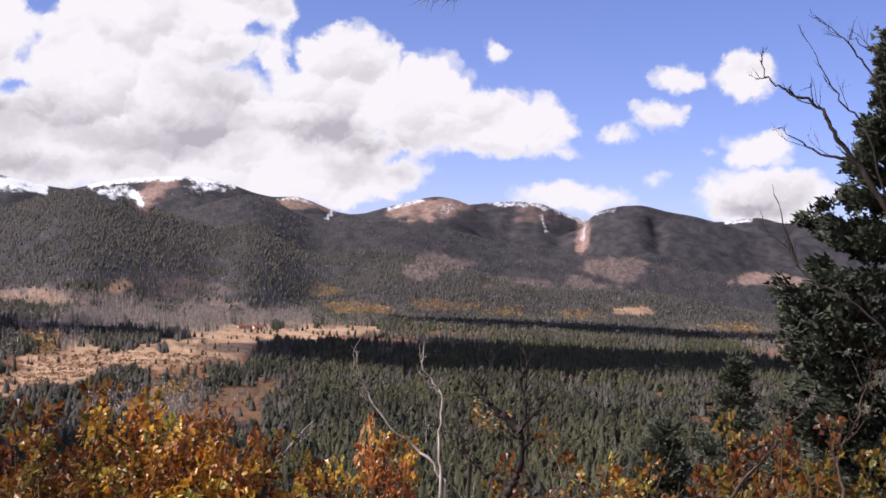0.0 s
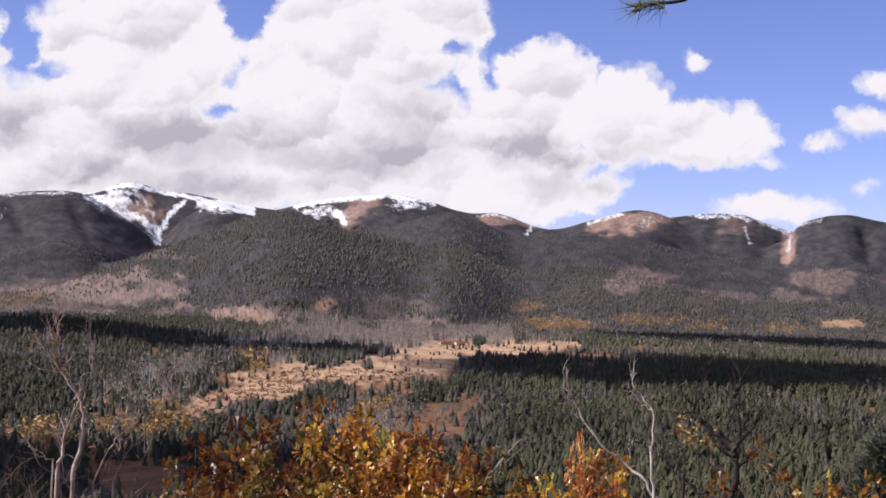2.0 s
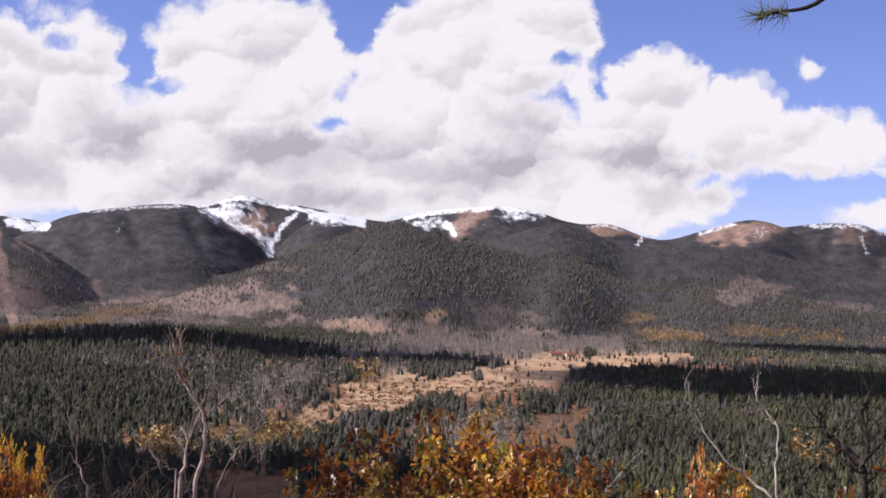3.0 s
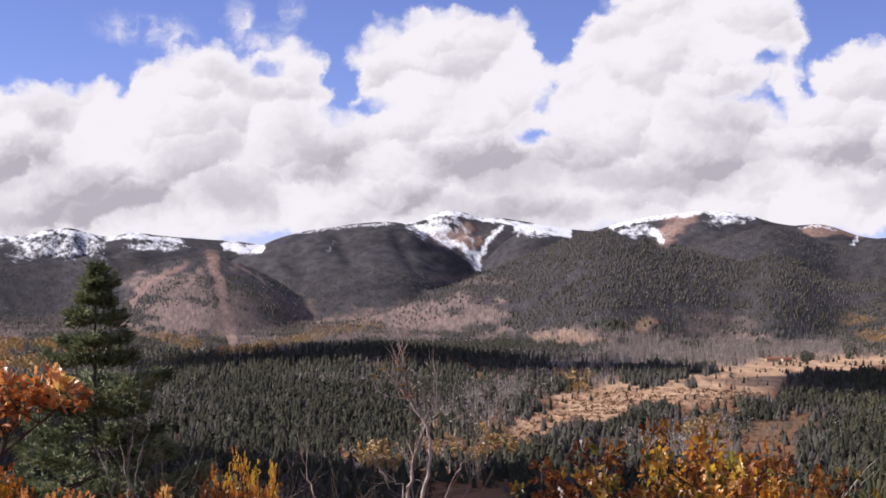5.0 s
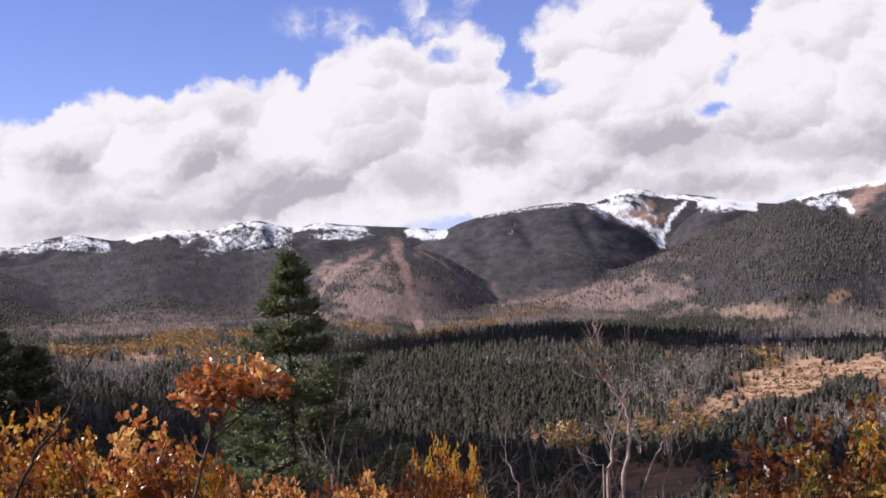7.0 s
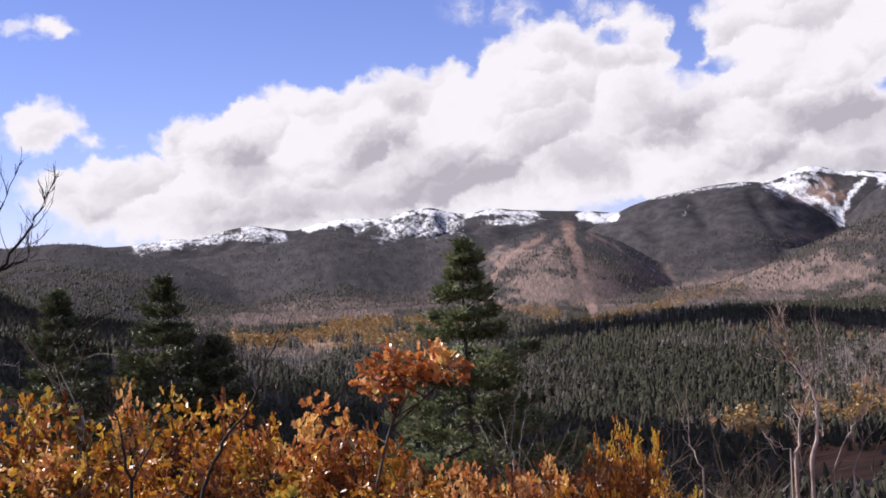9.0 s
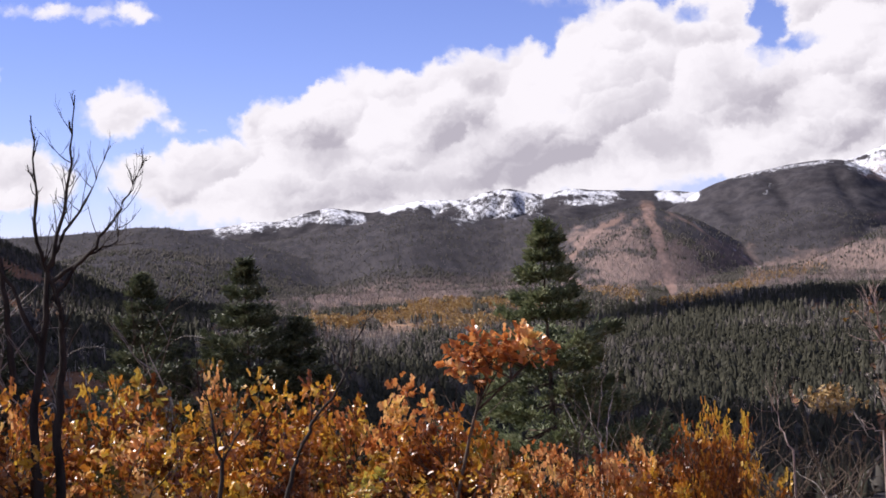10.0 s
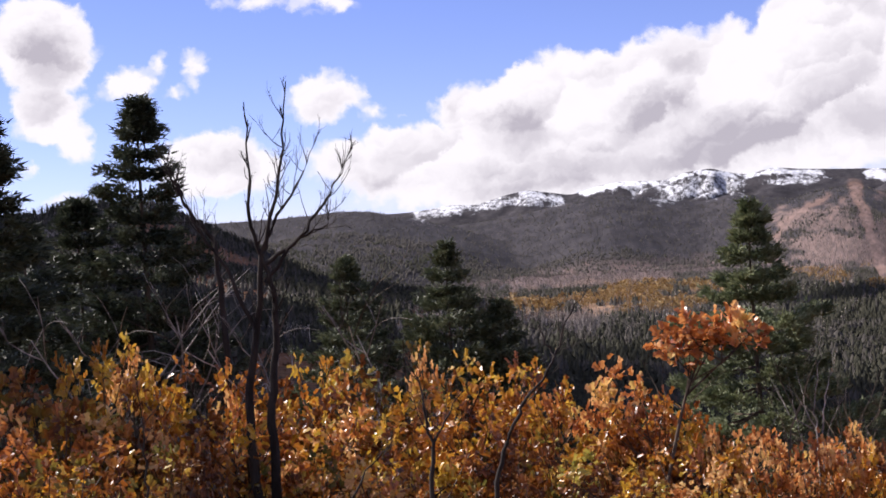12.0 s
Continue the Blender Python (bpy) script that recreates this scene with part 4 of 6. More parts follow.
# ---- far woods ----
def conifer_template(rng, fronds, sides, rounded=False):
    """A ragged conifer of single fronds, 1 high; the farthest are plain cones."""
    g = Geo()
    if sides:
        th = np.arange(sides) * 2 * np.pi / sides
        rr = (0.25 if rounded else 0.20 if fronds else 0.23) * rng.uniform(0.7, 1.25, sides)
        g.add(np.concatenate([np.stack([rr * np.cos(th), rr * np.sin(th), 0.08 + 0 * th], -1), [[0, 0, 1.0]]]), [[i, (i + 1) % sides, sides] for i in range(sides)])
    for k in range(fronds):
        h = 0.05 + 0.85 * (k + rng.uniform(0, 1)) / fronds
        rad = (0.26 * math.sin(math.pi * (0.12 + 0.80 * h)) if rounded else 0.21 * (1 - h) ** 0.6) + 0.02
        th, wide = k * 2.4 + rng.uniform(-0.6, 0.6), rng.uniform(0.25, 0.55) * (0.55 if fronds > 15 else 0.8)
        rad *= rng.uniform(0.65, 1.25)
        low = h - rng.uniform(-0.03, 0.12)
        g.add([[rad * math.cos(th - wide), rad * math.sin(th - wide), low], [rad * math.cos(th + wide), rad * math.sin(th + wide), low + rng.uniform(-0.05, 0.05)],
               [rng.normal(0, 0.02), rng.normal(0, 0.02), min(1.0, h + rng.uniform(0.14, 0.32))]], [[0, 1, 2]])
    return np.concatenate(g.v), np.concatenate(g.f)


def aspen_template(rng, clumps, bare, stem=True, coarse=1.0):
    """A pale stem with an open crown, 1 high."""
    g = Geo()
    if stem:
        g.tube([[0, 0, 0], [0, 0.01, 0.95]], [0.026, 0.008], 3)
    else:
        g.add([[-0.035, 0, 0], [0.035, 0, 0], [0, 0.0, 1.0], [0, -0.035, 0], [0, 0.035, 0]], [[0, 1, 2], [3, 4, 2]])
    for _ in range(clumps):
        h = rng.uniform(0.35, 0.98)
        w = 0.15 * math.sin(math.pi * min(1.0, (h - 0.22) / 0.85)) + 0.03
        c = np.array([*rng.normal(0, w * 0.6, 2), h])
        if bare:
            d = np.array([*rng.normal(0, 0.5, 2), 1.0]) * 0.13
            side = np.cross(d, rng.normal(0, 1, 3))
            side *= 0.020 * coarse / np.linalg.norm(side)
            g.add([c - side, c + side, c + d], [[0, 1, 2]])
        else:
            g.add(c + rng.normal(0, 0.065 * coarse, (4, 3)), [[0, 1, 2], [1, 3, 2]])
    return np.concatenate(g.v), np.concatenate(g.f)


def brush_template(rng):
    """A low domed bush of loose clumps, 1 high."""
    g = Geo()
    for _ in range(9):
        c = np.array([*rng.normal(0, 0.45, 2), rng.uniform(0.15, 0.8)])
        g.add(c + rng.normal(0, 0.22, (4, 3)), [[0, 1, 2], [1, 3, 2]])
    return np.concatenate(g.v), np.concatenate(g.f)


def build_woods():
    rng = np.random.RandomState(5)
    bins = {}

    def sow(count, r0, r1, tall, az0=-18.5, az1=66.0):
        r = np.sqrt(rng.uniform(r0 * r0, r1 * r1, count))
        az = rng.uniform(az0, az1, count)
        x, y = az_to_xy(az, r)
        z = land(x, y)
        c = covers(x, y, z + 0.55 * tall)
        meadow, rock, gold, bare, dense = c["meadow"], c["rock"], c["gold"], c["bare"], c["dense"]
        keep = rng.rand(count) < np.where((meadow > 0.4) | (rock > 0.45), 0.022, np.maximum(c["forest"], np.maximum(0.75 * bare, 0.9 * gold))) * (c["snow"] < 0.2)
        draw = rng.rand(count)
        leaf = np.where(draw < np.where(r > 1900, 0.42, 0.70) * gold, 2, np.where(draw < np.maximum(1.10 * bare, np.where(r > 1900, 0.75, 1.0) * gold), 1, 0))
        near = np.clip((3000 - r) / 800, 0.62, 1)
        leaf = np.where(rng.rand(count) < near, leaf, 0)
        mottled = fbm(x - 500, y, 70, 4) + rng.normal(0, 0.05, count)
        leaf = np.where((leaf == 0) & (mottled > 0.64 + 0.3 * dense), 1, leaf)
        leaf = np.where((leaf == 0) & (mottled < (0.44 if r1 < 1800 else 0.56) - 0.2 * dense), 3, leaf)
        # no groves on the nearest ground, and olive firs in a sunlit tone to the right of the meadow
        leaf = np.where((r < 470) & (gold < 0.3), 0, leaf)
        leaf = np.where((leaf == 0) & (az < 6 + rng.normal(0, 2, count)) & (r < 1900) & (fbm(x + 900, y, 60, 3) + rng.normal(0, 0.10, count) > 0.47), 5, leaf)
        leaf = np.where((leaf == 0) & (r < 1500) & (fbm(x - 300, y + 70, 50, 3) + rng.normal(0, 0.08, count) < 0.30), 3, leaf)
        spots = np.stack([x, y, z - 0.3], -1)
        leaf = np.where((meadow > 0.45) & (leaf != 2), 6, leaf)
        groups = [spots[keep & (leaf == k)] for k in (0, 1, 2, 3, 5, 6)]
        shrubs = spots[(~keep) & (rock < 0.9) & (rng.rand(count) < 0.55)] if r1 < 1000 else spots[:0]
        return dict(zip((0, 1, 2, 3, 5, 6, 4), groups + [shrubs]))

    for level, (count, r0, r1, tall) in enumerate(((42000, 330, 900, 7.4), (80000, 900, 1700, 8.0), (80000, 1700, 2600, 6.2), (32000, 2600, 3400, 5.0))):
        for kind, places in sow(count, r0, r1, tall).items():
            if not len(places):
                continue
            g = bins.setdefault(kind, Geo())
            for shape in range(6):
                sub = places[shape::6]
                if not len(sub):
                    continue
                if kind in (0, 3, 5):
                    tpl = conifer_template(rng, (9, 3, 0, 0)[level], (5, 4, 4, 3)[level], shape % 2 == 1)
                elif kind == 6:
                    tpl = conifer_template(rng, 12, 6, True)
                elif kind == 4:
                    tpl = brush_template(rng)
                else:
                    tpl = aspen_template(rng, (12, 6, 3, 2)[level] * (1 if kind == 1 or level > 1 else 2), kind == 1, level < 2, (1.0, 1.3, 2.2, 2.6)[level])
                far = np.hypot(sub[:, 0], sub[:, 1])
                size = rng.uniform(0.25, 1.15, len(sub)) ** 0.75 * tall
                if kind == 4:
                    size = rng.uniform(0.5, 1.9, len(sub))
                if kind == 6:
                    size = rng.uniform(1.8, 5.0, len(sub)) * np.interp(far, [700, 1400], [0.8, 1.3])
                g.add(*scattered(rng, tpl, sub, size, 0.03))
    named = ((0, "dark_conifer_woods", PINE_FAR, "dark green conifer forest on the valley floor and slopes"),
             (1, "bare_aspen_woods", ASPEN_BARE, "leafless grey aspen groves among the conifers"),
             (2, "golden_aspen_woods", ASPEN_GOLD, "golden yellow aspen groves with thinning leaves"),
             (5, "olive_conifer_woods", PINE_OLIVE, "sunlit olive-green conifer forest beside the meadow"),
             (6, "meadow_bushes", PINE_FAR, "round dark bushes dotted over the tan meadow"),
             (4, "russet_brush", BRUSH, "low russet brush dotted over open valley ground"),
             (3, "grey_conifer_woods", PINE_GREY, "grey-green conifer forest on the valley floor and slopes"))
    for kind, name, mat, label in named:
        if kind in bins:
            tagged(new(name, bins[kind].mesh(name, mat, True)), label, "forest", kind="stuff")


build_woods()


# ---- shade clouds overhead ----
def shade_cloud(az, r, z_high, wide, deep, seed, floor=VALLEY):
    """A cumulus out of view above the valley; its shadow falls at the bearing and distance given."""
    rng = np.random.RandomState(seed)
    x, y = az_to_xy(az, r)
    run = (z_high - floor) / SUN_WAY.z
    at = Vector((float(x), float(y), floor)) + SUN_WAY * run
    bm = bmesh.new()
    along = Vector((math.cos(radians(az)), math.sin(radians(az)), 0))
    out_way = Vector((-math.sin(radians(az)), math.cos(radians(az)), 0))
    for _ in range(30):
        u, w = rng.uniform(-1, 1), rng.uniform(-1, 1)
        size = min(wide, deep) * rng.uniform(0.5, 0.95) * (1.1 - 0.5 * abs(u))
        c = along * u * wide * 0.8 + out_way * w * max(deep - size, 0.0)
        verts = bmesh.ops.create_icosphere(bm, subdivisions=2, radius=size)["verts"]
        for v in verts:
            v.co *= 1 + 0.25 * (noise.noise(v.co / size * 1.7 + c) )
            v.co.z = max(v.co.z, -0.25 * size)
            v.co += c
    me = bpy.data.meshes.new("cloud")
    bm.to_mesh(me)
    bm.free()
    me.materials.append(CLOUD_WHITE)
    ob = new("cumulus_cloud", me)
    ob.location = at
    tagged(ob, "white cumulus cloud drifting high over the valley", "cloud", "clouds over the valley")


def cloud_material(name, part_clear):
    """White droplets that let a part of the light through."""
    m = Mat(name, 1.0, 0.0).color((0.85, 0.85, 0.87, 1.0))
    clear, mixer = m.n("ShaderNodeBsdfTransparent"), m.n("ShaderNodeMixShader")
    mixer.inputs[0].default_value = part_clear
    m.put(mixer.inputs[1], m.b.outputs[0]), m.put(mixer.inputs[2], clear.outputs[0])
    m.put(m.t.nodes["Material Output"].inputs[0], mixer.outputs[0])
    return m.m


CLOUD_WHITE = cloud_material("cloud white", 0.56)
# unseen clouds: the first five lay the shadow bands across the valley
shade_cloud(-2.0, 1030, 640, 135, 185, 3)
shade_cloud(-8.8, 1110, 640, 110, 120, 4)
shade_cloud(-6.8, 1700, 720, 190, 170, 5)
shade_cloud(23.6, 1130, 700, 210, 90, 6, -40.0)
shade_cloud(16.2, 1080, 700, 110, 60, 7)
# added to darken the left hill and the near valley floor
shade_cloud(61.5, 1350, 1000, 180, 220, 8, 0.0)
shade_cloud(56.5, 980, 900, 130, 220, 14, -40.0)
shade_cloud(42.0, 520, 640, 100, 55, 9)
shade_cloud(22.0, 440, 640, 110, 55, 10)
shade_cloud(51.0, 500, 640, 150, 190, 13)


# ---- trees and scrub on the near slope ----
def smooth_line(points, per=5):
    """A Catmull-Rom line through the points."""
    p = np.asarray(points, float)
    q = np.concatenate([[2 * p[0] - p[1]], p, [2 * p[-1] - p[-2]]])
    out = []
    for i in range(len(p) - 1):
        a, b, c, d = q[i:i + 4]
        for t in np.arange(per) / per:
            out.append(0.5 * (2 * b + (c - a) * t + (2 * a - 5 * b + 4 * c - d) * t * t + (3 * b - a - 3 * c + d) * t**3))
    return np.array(out + [p[-1]])


def grow(g, rng, start, way, length, radius, depth, ends=None, up=0.25, spread=0.75):
    """A crooked twig with side twigs, down to the finest."""
    n = 5
    p, d = [np.asarray(start, float)], np.asarray(way, float) / np.linalg.norm(way)
    for _ in range(n - 1):
        d = d + rng.normal(0, 0.16, 3) + np.array([0, 0, up * 0.3])
        d /= np.linalg.norm(d)
        p.append(p[-1] + d * length / (n - 1))
    g.tube(p, np.linspace(radius, radius * 0.45, n), 4 if radius > 0.006 else 3)
    if depth == 0:
        if ends is not None:
            ends.append((p[-1], d))
        return
    for k in range(rng.randint(2, 4)):
        s = rng.uniform(0.3, 1.0)
        i = min(int(s * (n - 1)), n - 2)
        at = p[i] + (p[i + 1] - p[i]) * (s * (n - 1) - i)
        side = d + rng.normal(0, spread, 3) + np.array([0, 0, up])
        grow(g, rng, at, side, length * rng.uniform(0.45, 0.75), radius * 0.5, depth - 1, ends, up, spread)
    if ends is not None:
        ends.append((p[-1], d))


SAPLINGS = {}


def bare_tree(label, material, thick, seed, twiggy, *stems):
    """A leafless small tree: each stem is a part, with its twigs under it."""
    rng = np.random.RandomState(seed)
    root = new("bare_sapling")
    tagged(root, label, "bare tree", "leafless saplings")
    SAPLINGS[label.split()[0]] = root.name
    foot = stems[0][0]
    root.location = (foot[0], foot[1], land_z(foot[0], foot[1]))
    for k, stem in enumerate(stems):
        line = smooth_line(stem)
        if k == 0 or abs(stem[0][2] - foot[2]) < 0.25:
            low = line[0].copy()
            low[2] = land_z(low[0], low[1]) - 0.05
            line = np.concatenate([[low], line])
        line = line - np.array(root.location)
        line[1:-1] += rng.normal(0, 0.006, (len(line) - 2, 3))
        big = thick * (1.0 if k < 2 else 0.46)
        g = Geo()
        g.tube(line, big * (0.10 + 0.90 * np.linspace(1.0, 0.0, len(line)) ** 1.15), 6)
        ob = part("stem", g.mesh("stem", material, True), root)
        t = Geo()
        count = int(len(line) * twiggy * 0.8)
        for _ in range(count):
            i = rng.randint(int(len(line) * 0.35), len(line) - 1)
            d = line[i + 1] - line[i]
            d = d / np.linalg.norm(d) + rng.normal(0, 0.55, 3) + np.array([0, 0, 0.35])
            grow(t, rng, line[i], d, rng.uniform(0.10, 0.30) * (0.6 + twiggy * 0.4) * (1.25 - 0.85 * i / len(line)), min(big * 0.22, 0.0045), rng.randint(0, 3), None, 0.35, 0.5)
        if t.count:
            tagged(part("twig_growth", t.mesh("twig_growth", material), ob), kind="stuff")


LEAF_V = np.array([(0, 0, 0), (1, 0, -0.12), (0.34, 0.40, 0.10), (0.55, 0.20, 0.05), (0.84, 0.36, 0.06), (0.30, -0.40, 0.10), (0.52, -0.20, 0.05), (0.80, -0.37, 0.06)])
LEAF_F = np.array([(0, 3, 2), (3, 1, 4), (0, 1, 3), (0, 5, 6), (6, 7, 1), (0, 6, 1)])


def leaves(g, rng, at, way, size):
    """Lobed leaves at the given places, along the given ways."""
    n = len(at)
    d = way / np.linalg.norm(way, axis=1, keepdims=True)
    up = np.array([0, 0, 0.9]) + rng.normal(0, 0.9, (n, 3))
    s = np.cross(up, d)
    s /= np.linalg.norm(s, axis=1, keepdims=True) + 1e-9
    u = np.cross(d, s)
    curl = rng.uniform(0.3, 2.2, n)
    v = at[:, None] + size[:, None, None] * (LEAF_V[None, :, :1] * d[:, None] + LEAF_V[None, :, 1:2] * s[:, None] + LEAF_V[None, :, 2:] * curl[:, None, None] * u[:, None])
    f = LEAF_F[None] + (np.arange(n) * len(LEAF_V))[:, None, None]
    g.add(v.reshape(-1, 3), f.reshape(-1, 3))


def oak_shrub(label, leaf, seed, width, leafy=10, bark=None, big=0.035):
    """A scrub oak about 1.5 m high: stems from one root, and the foliage in bunches that round off its head."""
    rng = np.random.RandomState(seed)
    root = new("oak_shrub" if leafy else "bare_shrub")
    tagged(root, label, "shrub", "oak scrub" if leafy else "leafless scrub")
    ends, t = [], Geo()
    # the head is made of a few lobes
    lobes = [(np.array([math.cos(k * 2.1 + seed), math.sin(k * 2.1 + seed), 0.0]) * width * rng.uniform(0.35, 0.8) + np.array([0, 0, 1.28 - 0.11 * k]), rng.uniform(0.17, 0.23)) for k in range(6)]
    for k in range(6 if leafy else 8):
        th = k * 2.4 + rng.uniform(-0.5, 0.5)
        g = Geo()
        if leafy:
            top = lobes[k][0]
        else:
            lean = rng.uniform(0.10, 1.0) ** 0.7 * width
            top = np.array([math.cos(th) * lean, math.sin(th) * lean, rng.uniform(0.95, 1.5)])
        line = smooth_line([(0.04 * math.cos(th), 0.04 * math.sin(th), -0.1), top * (0.35, 0.35, 0.45) + rng.normal(0, 0.04, 3), top * (0.8, 0.8, 0.75) + rng.normal(0, 0.03, 3), top], 4)
        g.tube(line, np.linspace(0.017 if leafy else 0.009, 0.006 if leafy else 0.004, len(line)), 6)
        part("stem", g.mesh("stem", bark or BARK_BROWN, True), root)
        if leafy:
            for _ in range(9):
                d = rng.normal(0, 1, 3)
                d = d / np.linalg.norm(d) + np.array([0, 0, 0.35])
                tip = lobes[k][0] + d * lobes[k][1] * rng.uniform(0.75, 1.0)
                t.tube([line[rng.randint(len(line) - 5, len(line))], tip], [0.004, 0.002], 3)
                ends.append(tip)
        else:
            for _ in range(5):
                i = rng.randint(4, len(line))
                way = np.array([math.cos(th + rng.normal(0, 1.0)), math.sin(th + rng.normal(0, 1.0)), rng.uniform(0.5, 1.6)])
                grow(t, rng, line[i], way, rng.uniform(0.28, 0.50), 0.0055, 2, None, 0.1, 0.8)
    tagged(part("twig_growth", t.mesh("twig_growth", bark or BARK_BROWN), root), kind="stuff")
    if leafy:
        g = Geo()
        at = np.repeat(np.array(ends), leafy, 0)
        n = len(at)
        out_way = rng.normal(0, 1, (n, 3))
        out_way /= np.linalg.norm(out_way, axis=1, keepdims=True)
        at = at + out_way * rng.uniform(0.010, 0.052, (n, 1))
        way = out_way * 0.9 + rng.normal(0, 0.4, (n, 3)) + np.array([0, 0, 0.2])
        leaves(g, rng, at, way, rng.uniform(0.6, 1.15, n) * big)
        tagged(part("foliage", g.mesh("foliage", leaf), root), kind="stuff")
    return root


def height_of(ob):
    return float(np.percentile([v.co.z for c in ob.children if not c.name.startswith("stem") for v in c.data.vertices], 99.0))


OAKS = [oak_shrub("golden-orange scrub oak with glossy autumn leaves", OAK_LEAF, 21, 0.24, 20),
        oak_shrub("orange-red scrub oak with glossy autumn leaves", OAK_RED, 22, 0.22, 20),
        oak_shrub("brown and green scrub oak in late autumn leaf", OAK_DULL_SHADE, 23, 0.26, 20),
        oak_shrub("yellow and orange scrub oak with dense autumn leaves", OAK_YELLOW, 24, 0.24, 20),
        oak_shrub("olive-green and amber scrub oak in autumn leaf", OAK_OLIVE, 25, 0.26, 19)]
OAK_TALL = [height_of(o) for o in OAKS]
FIRST = set()


EYE_START, EYE_MIDDLE, EYE_END = (-0.03, -0.01, 1.605), (-0.19, -0.017, 1.617), (-0.40, 0.04, 1.613)


def from_eye(eye, az, el, r):
    """The plan place and the height of a top that shows at that bearing, elevation and distance from the eye."""
    x, y = az_to_xy(az, r)
    return eye[0] + float(x), eye[1] + float(y), eye[2] + r * math.tan(radians(el))


def plant(models, tall, kind, az, el, r, turn, stretch=1.0, eye=(-0.40, 0.04, 1.613)):
    """Sets a copy of a shrub where its top shows at that bearing and elevation."""
    x, y, top = from_eye(eye, az, el, r)
    z = land_z(x, y)
    s = (top - z) / tall[kind]
    m = pose(x, y, z, 0, 0, turn) @ Matrix.Diagonal((s * stretch, s * stretch, s, 1))
    if (id(models), kind) in FIRST:
        copy_thing(models[kind], m)
    else:
        FIRST.add((id(models), kind))
        PENDING.append((models[kind], m))


PENDING = []
rng = np.random.RandomState(77)
for kind, az, el, r, wide in (
        (2, 16.4, -7.0, 8.9, 0.8), (2, 14.9, -6.4, 9.0, 0.8), (2, 13.4, -5.5, 9.1, 0.7), (2, 12.3, -5.8, 9.0, 0.8), (0, 10.9, -5.9, 9.0, 0.7), (0, 9.7, -6.2, 8.9, 0.7), (2, 14.3, -7.4, 8.4, 1.0), (2, 12.3, -7.5, 8.4, 1.0), (0, 10.2, -7.5, 8.4, 0.9)):
    plant(OAKS, OAK_TALL, kind, az, el, r, rng.uniform(0, 360), wide * rng.uniform(0.9, 1.1), EYE_START)
for kind, az, el, r, wide in (
        (2, 14.8, -6.2, 9.0, 1.0), (2, 13.3, -5.6, 9.1, 0.7), (2, 12.8, -6.6, 8.6, 0.9), (4, 11.4, -7.0, 8.8, 0.9), (3, 10.4, -7.5, 8.6, 0.7), (2, 9.6, -7.0, 9.0, 0.8), (2, 15.5, -7.8, 8.0, 1.0),
        (2, 13.6, -8.0, 7.9, 1.0), (4, 11.6, -8.4, 7.8, 1.0), (2, 9.7, -8.5, 8.0, 1.0), (2, 7.5, -8.4, 8.6, 0.9), (2, 6.6, -7.3, 9.0, 0.8), (4, 5.3, -8.1, 8.6, 0.9), (2, 3.9, -7.9, 8.8, 0.8), (2, 2.8, -7.3, 9.0, 0.8),):
    plant(OAKS, OAK_TALL, kind, az, el, r, rng.uniform(0, 360), wide * rng.uniform(0.9, 1.1), EYE_START)
# the far-right scrub is all brown oak, its dark leaves in place of shade
for kind, az, el, r, wide in (
        (2, 1.7, -7.0, 9.1, 0.5), (2, 1.4, -8.5, 8.2, 0.8), (4, 5.9, -8.9, 7.8, 1.0), (2, 3.2, -8.8, 7.8, 1.0), (2, -4.2, -7.7, 8.8, 0.8), (4, -5.5, -7.7, 8.6, 0.7), (4, -7.0, -6.4, 9.0, 0.8), (2, -8.0, -7.2, 8.7, 0.8), (4, -6.7, -7.8, 8.2, 0.9),
        (2, -2.9, -8.5, 8.2, 0.8), (2, -11.9, -6.4, 8.4, 0.8), (2, -12.6, -5.6, 8.6, 0.7), (2, -14.0, -6.3, 8.3, 0.9), (2, -15.1, -5.9, 8.2, 0.8), (2, -15.9, -5.5, 8.2, 0.8), (2, -16.9, -5.2, 8.2, 0.8), (2, -18.1, -5.1, 8.2, 0.9), (2, -13.0, -7.6, 7.7, 1.0),):
    plant(OAKS, OAK_TALL, kind, az, el, r, rng.uniform(0, 360), wide * rng.uniform(0.9, 1.1), EYE_START)
for kind, az, el, r, wide in (
        (2, -14.9, -7.4, 7.6, 1.0), (2, -16.8, -7.0, 7.6, 1.0), (2, -11.1, -8.0, 8.0, 0.8), (2, -18.6, -6.5, 7.6, 1.0), (2, 15.8, -7.4, 8.6, 0.8), (0, 10.1, -6.5, 9.0, 0.7), (0, 8.5, -6.6, 9.1, 0.6), (4, 11.1, -6.7, 8.8, 0.8), (2, 9.5, -7.7, 8.2, 0.8),
        (0, 8.1, -7.9, 8.2, 0.7), (1, 2.2, -6.3, 9.2, 0.3), (3, 2.7, -7.2, 8.8, 0.7), (1, 1.2, -7.3, 8.6, 0.6), (2, 5.9, -7.5, 9.0, 0.5)):
    plant(OAKS, OAK_TALL, kind, az, el, r, rng.uniform(0, 360), wide * rng.uniform(0.9, 1.1), EYE_START)
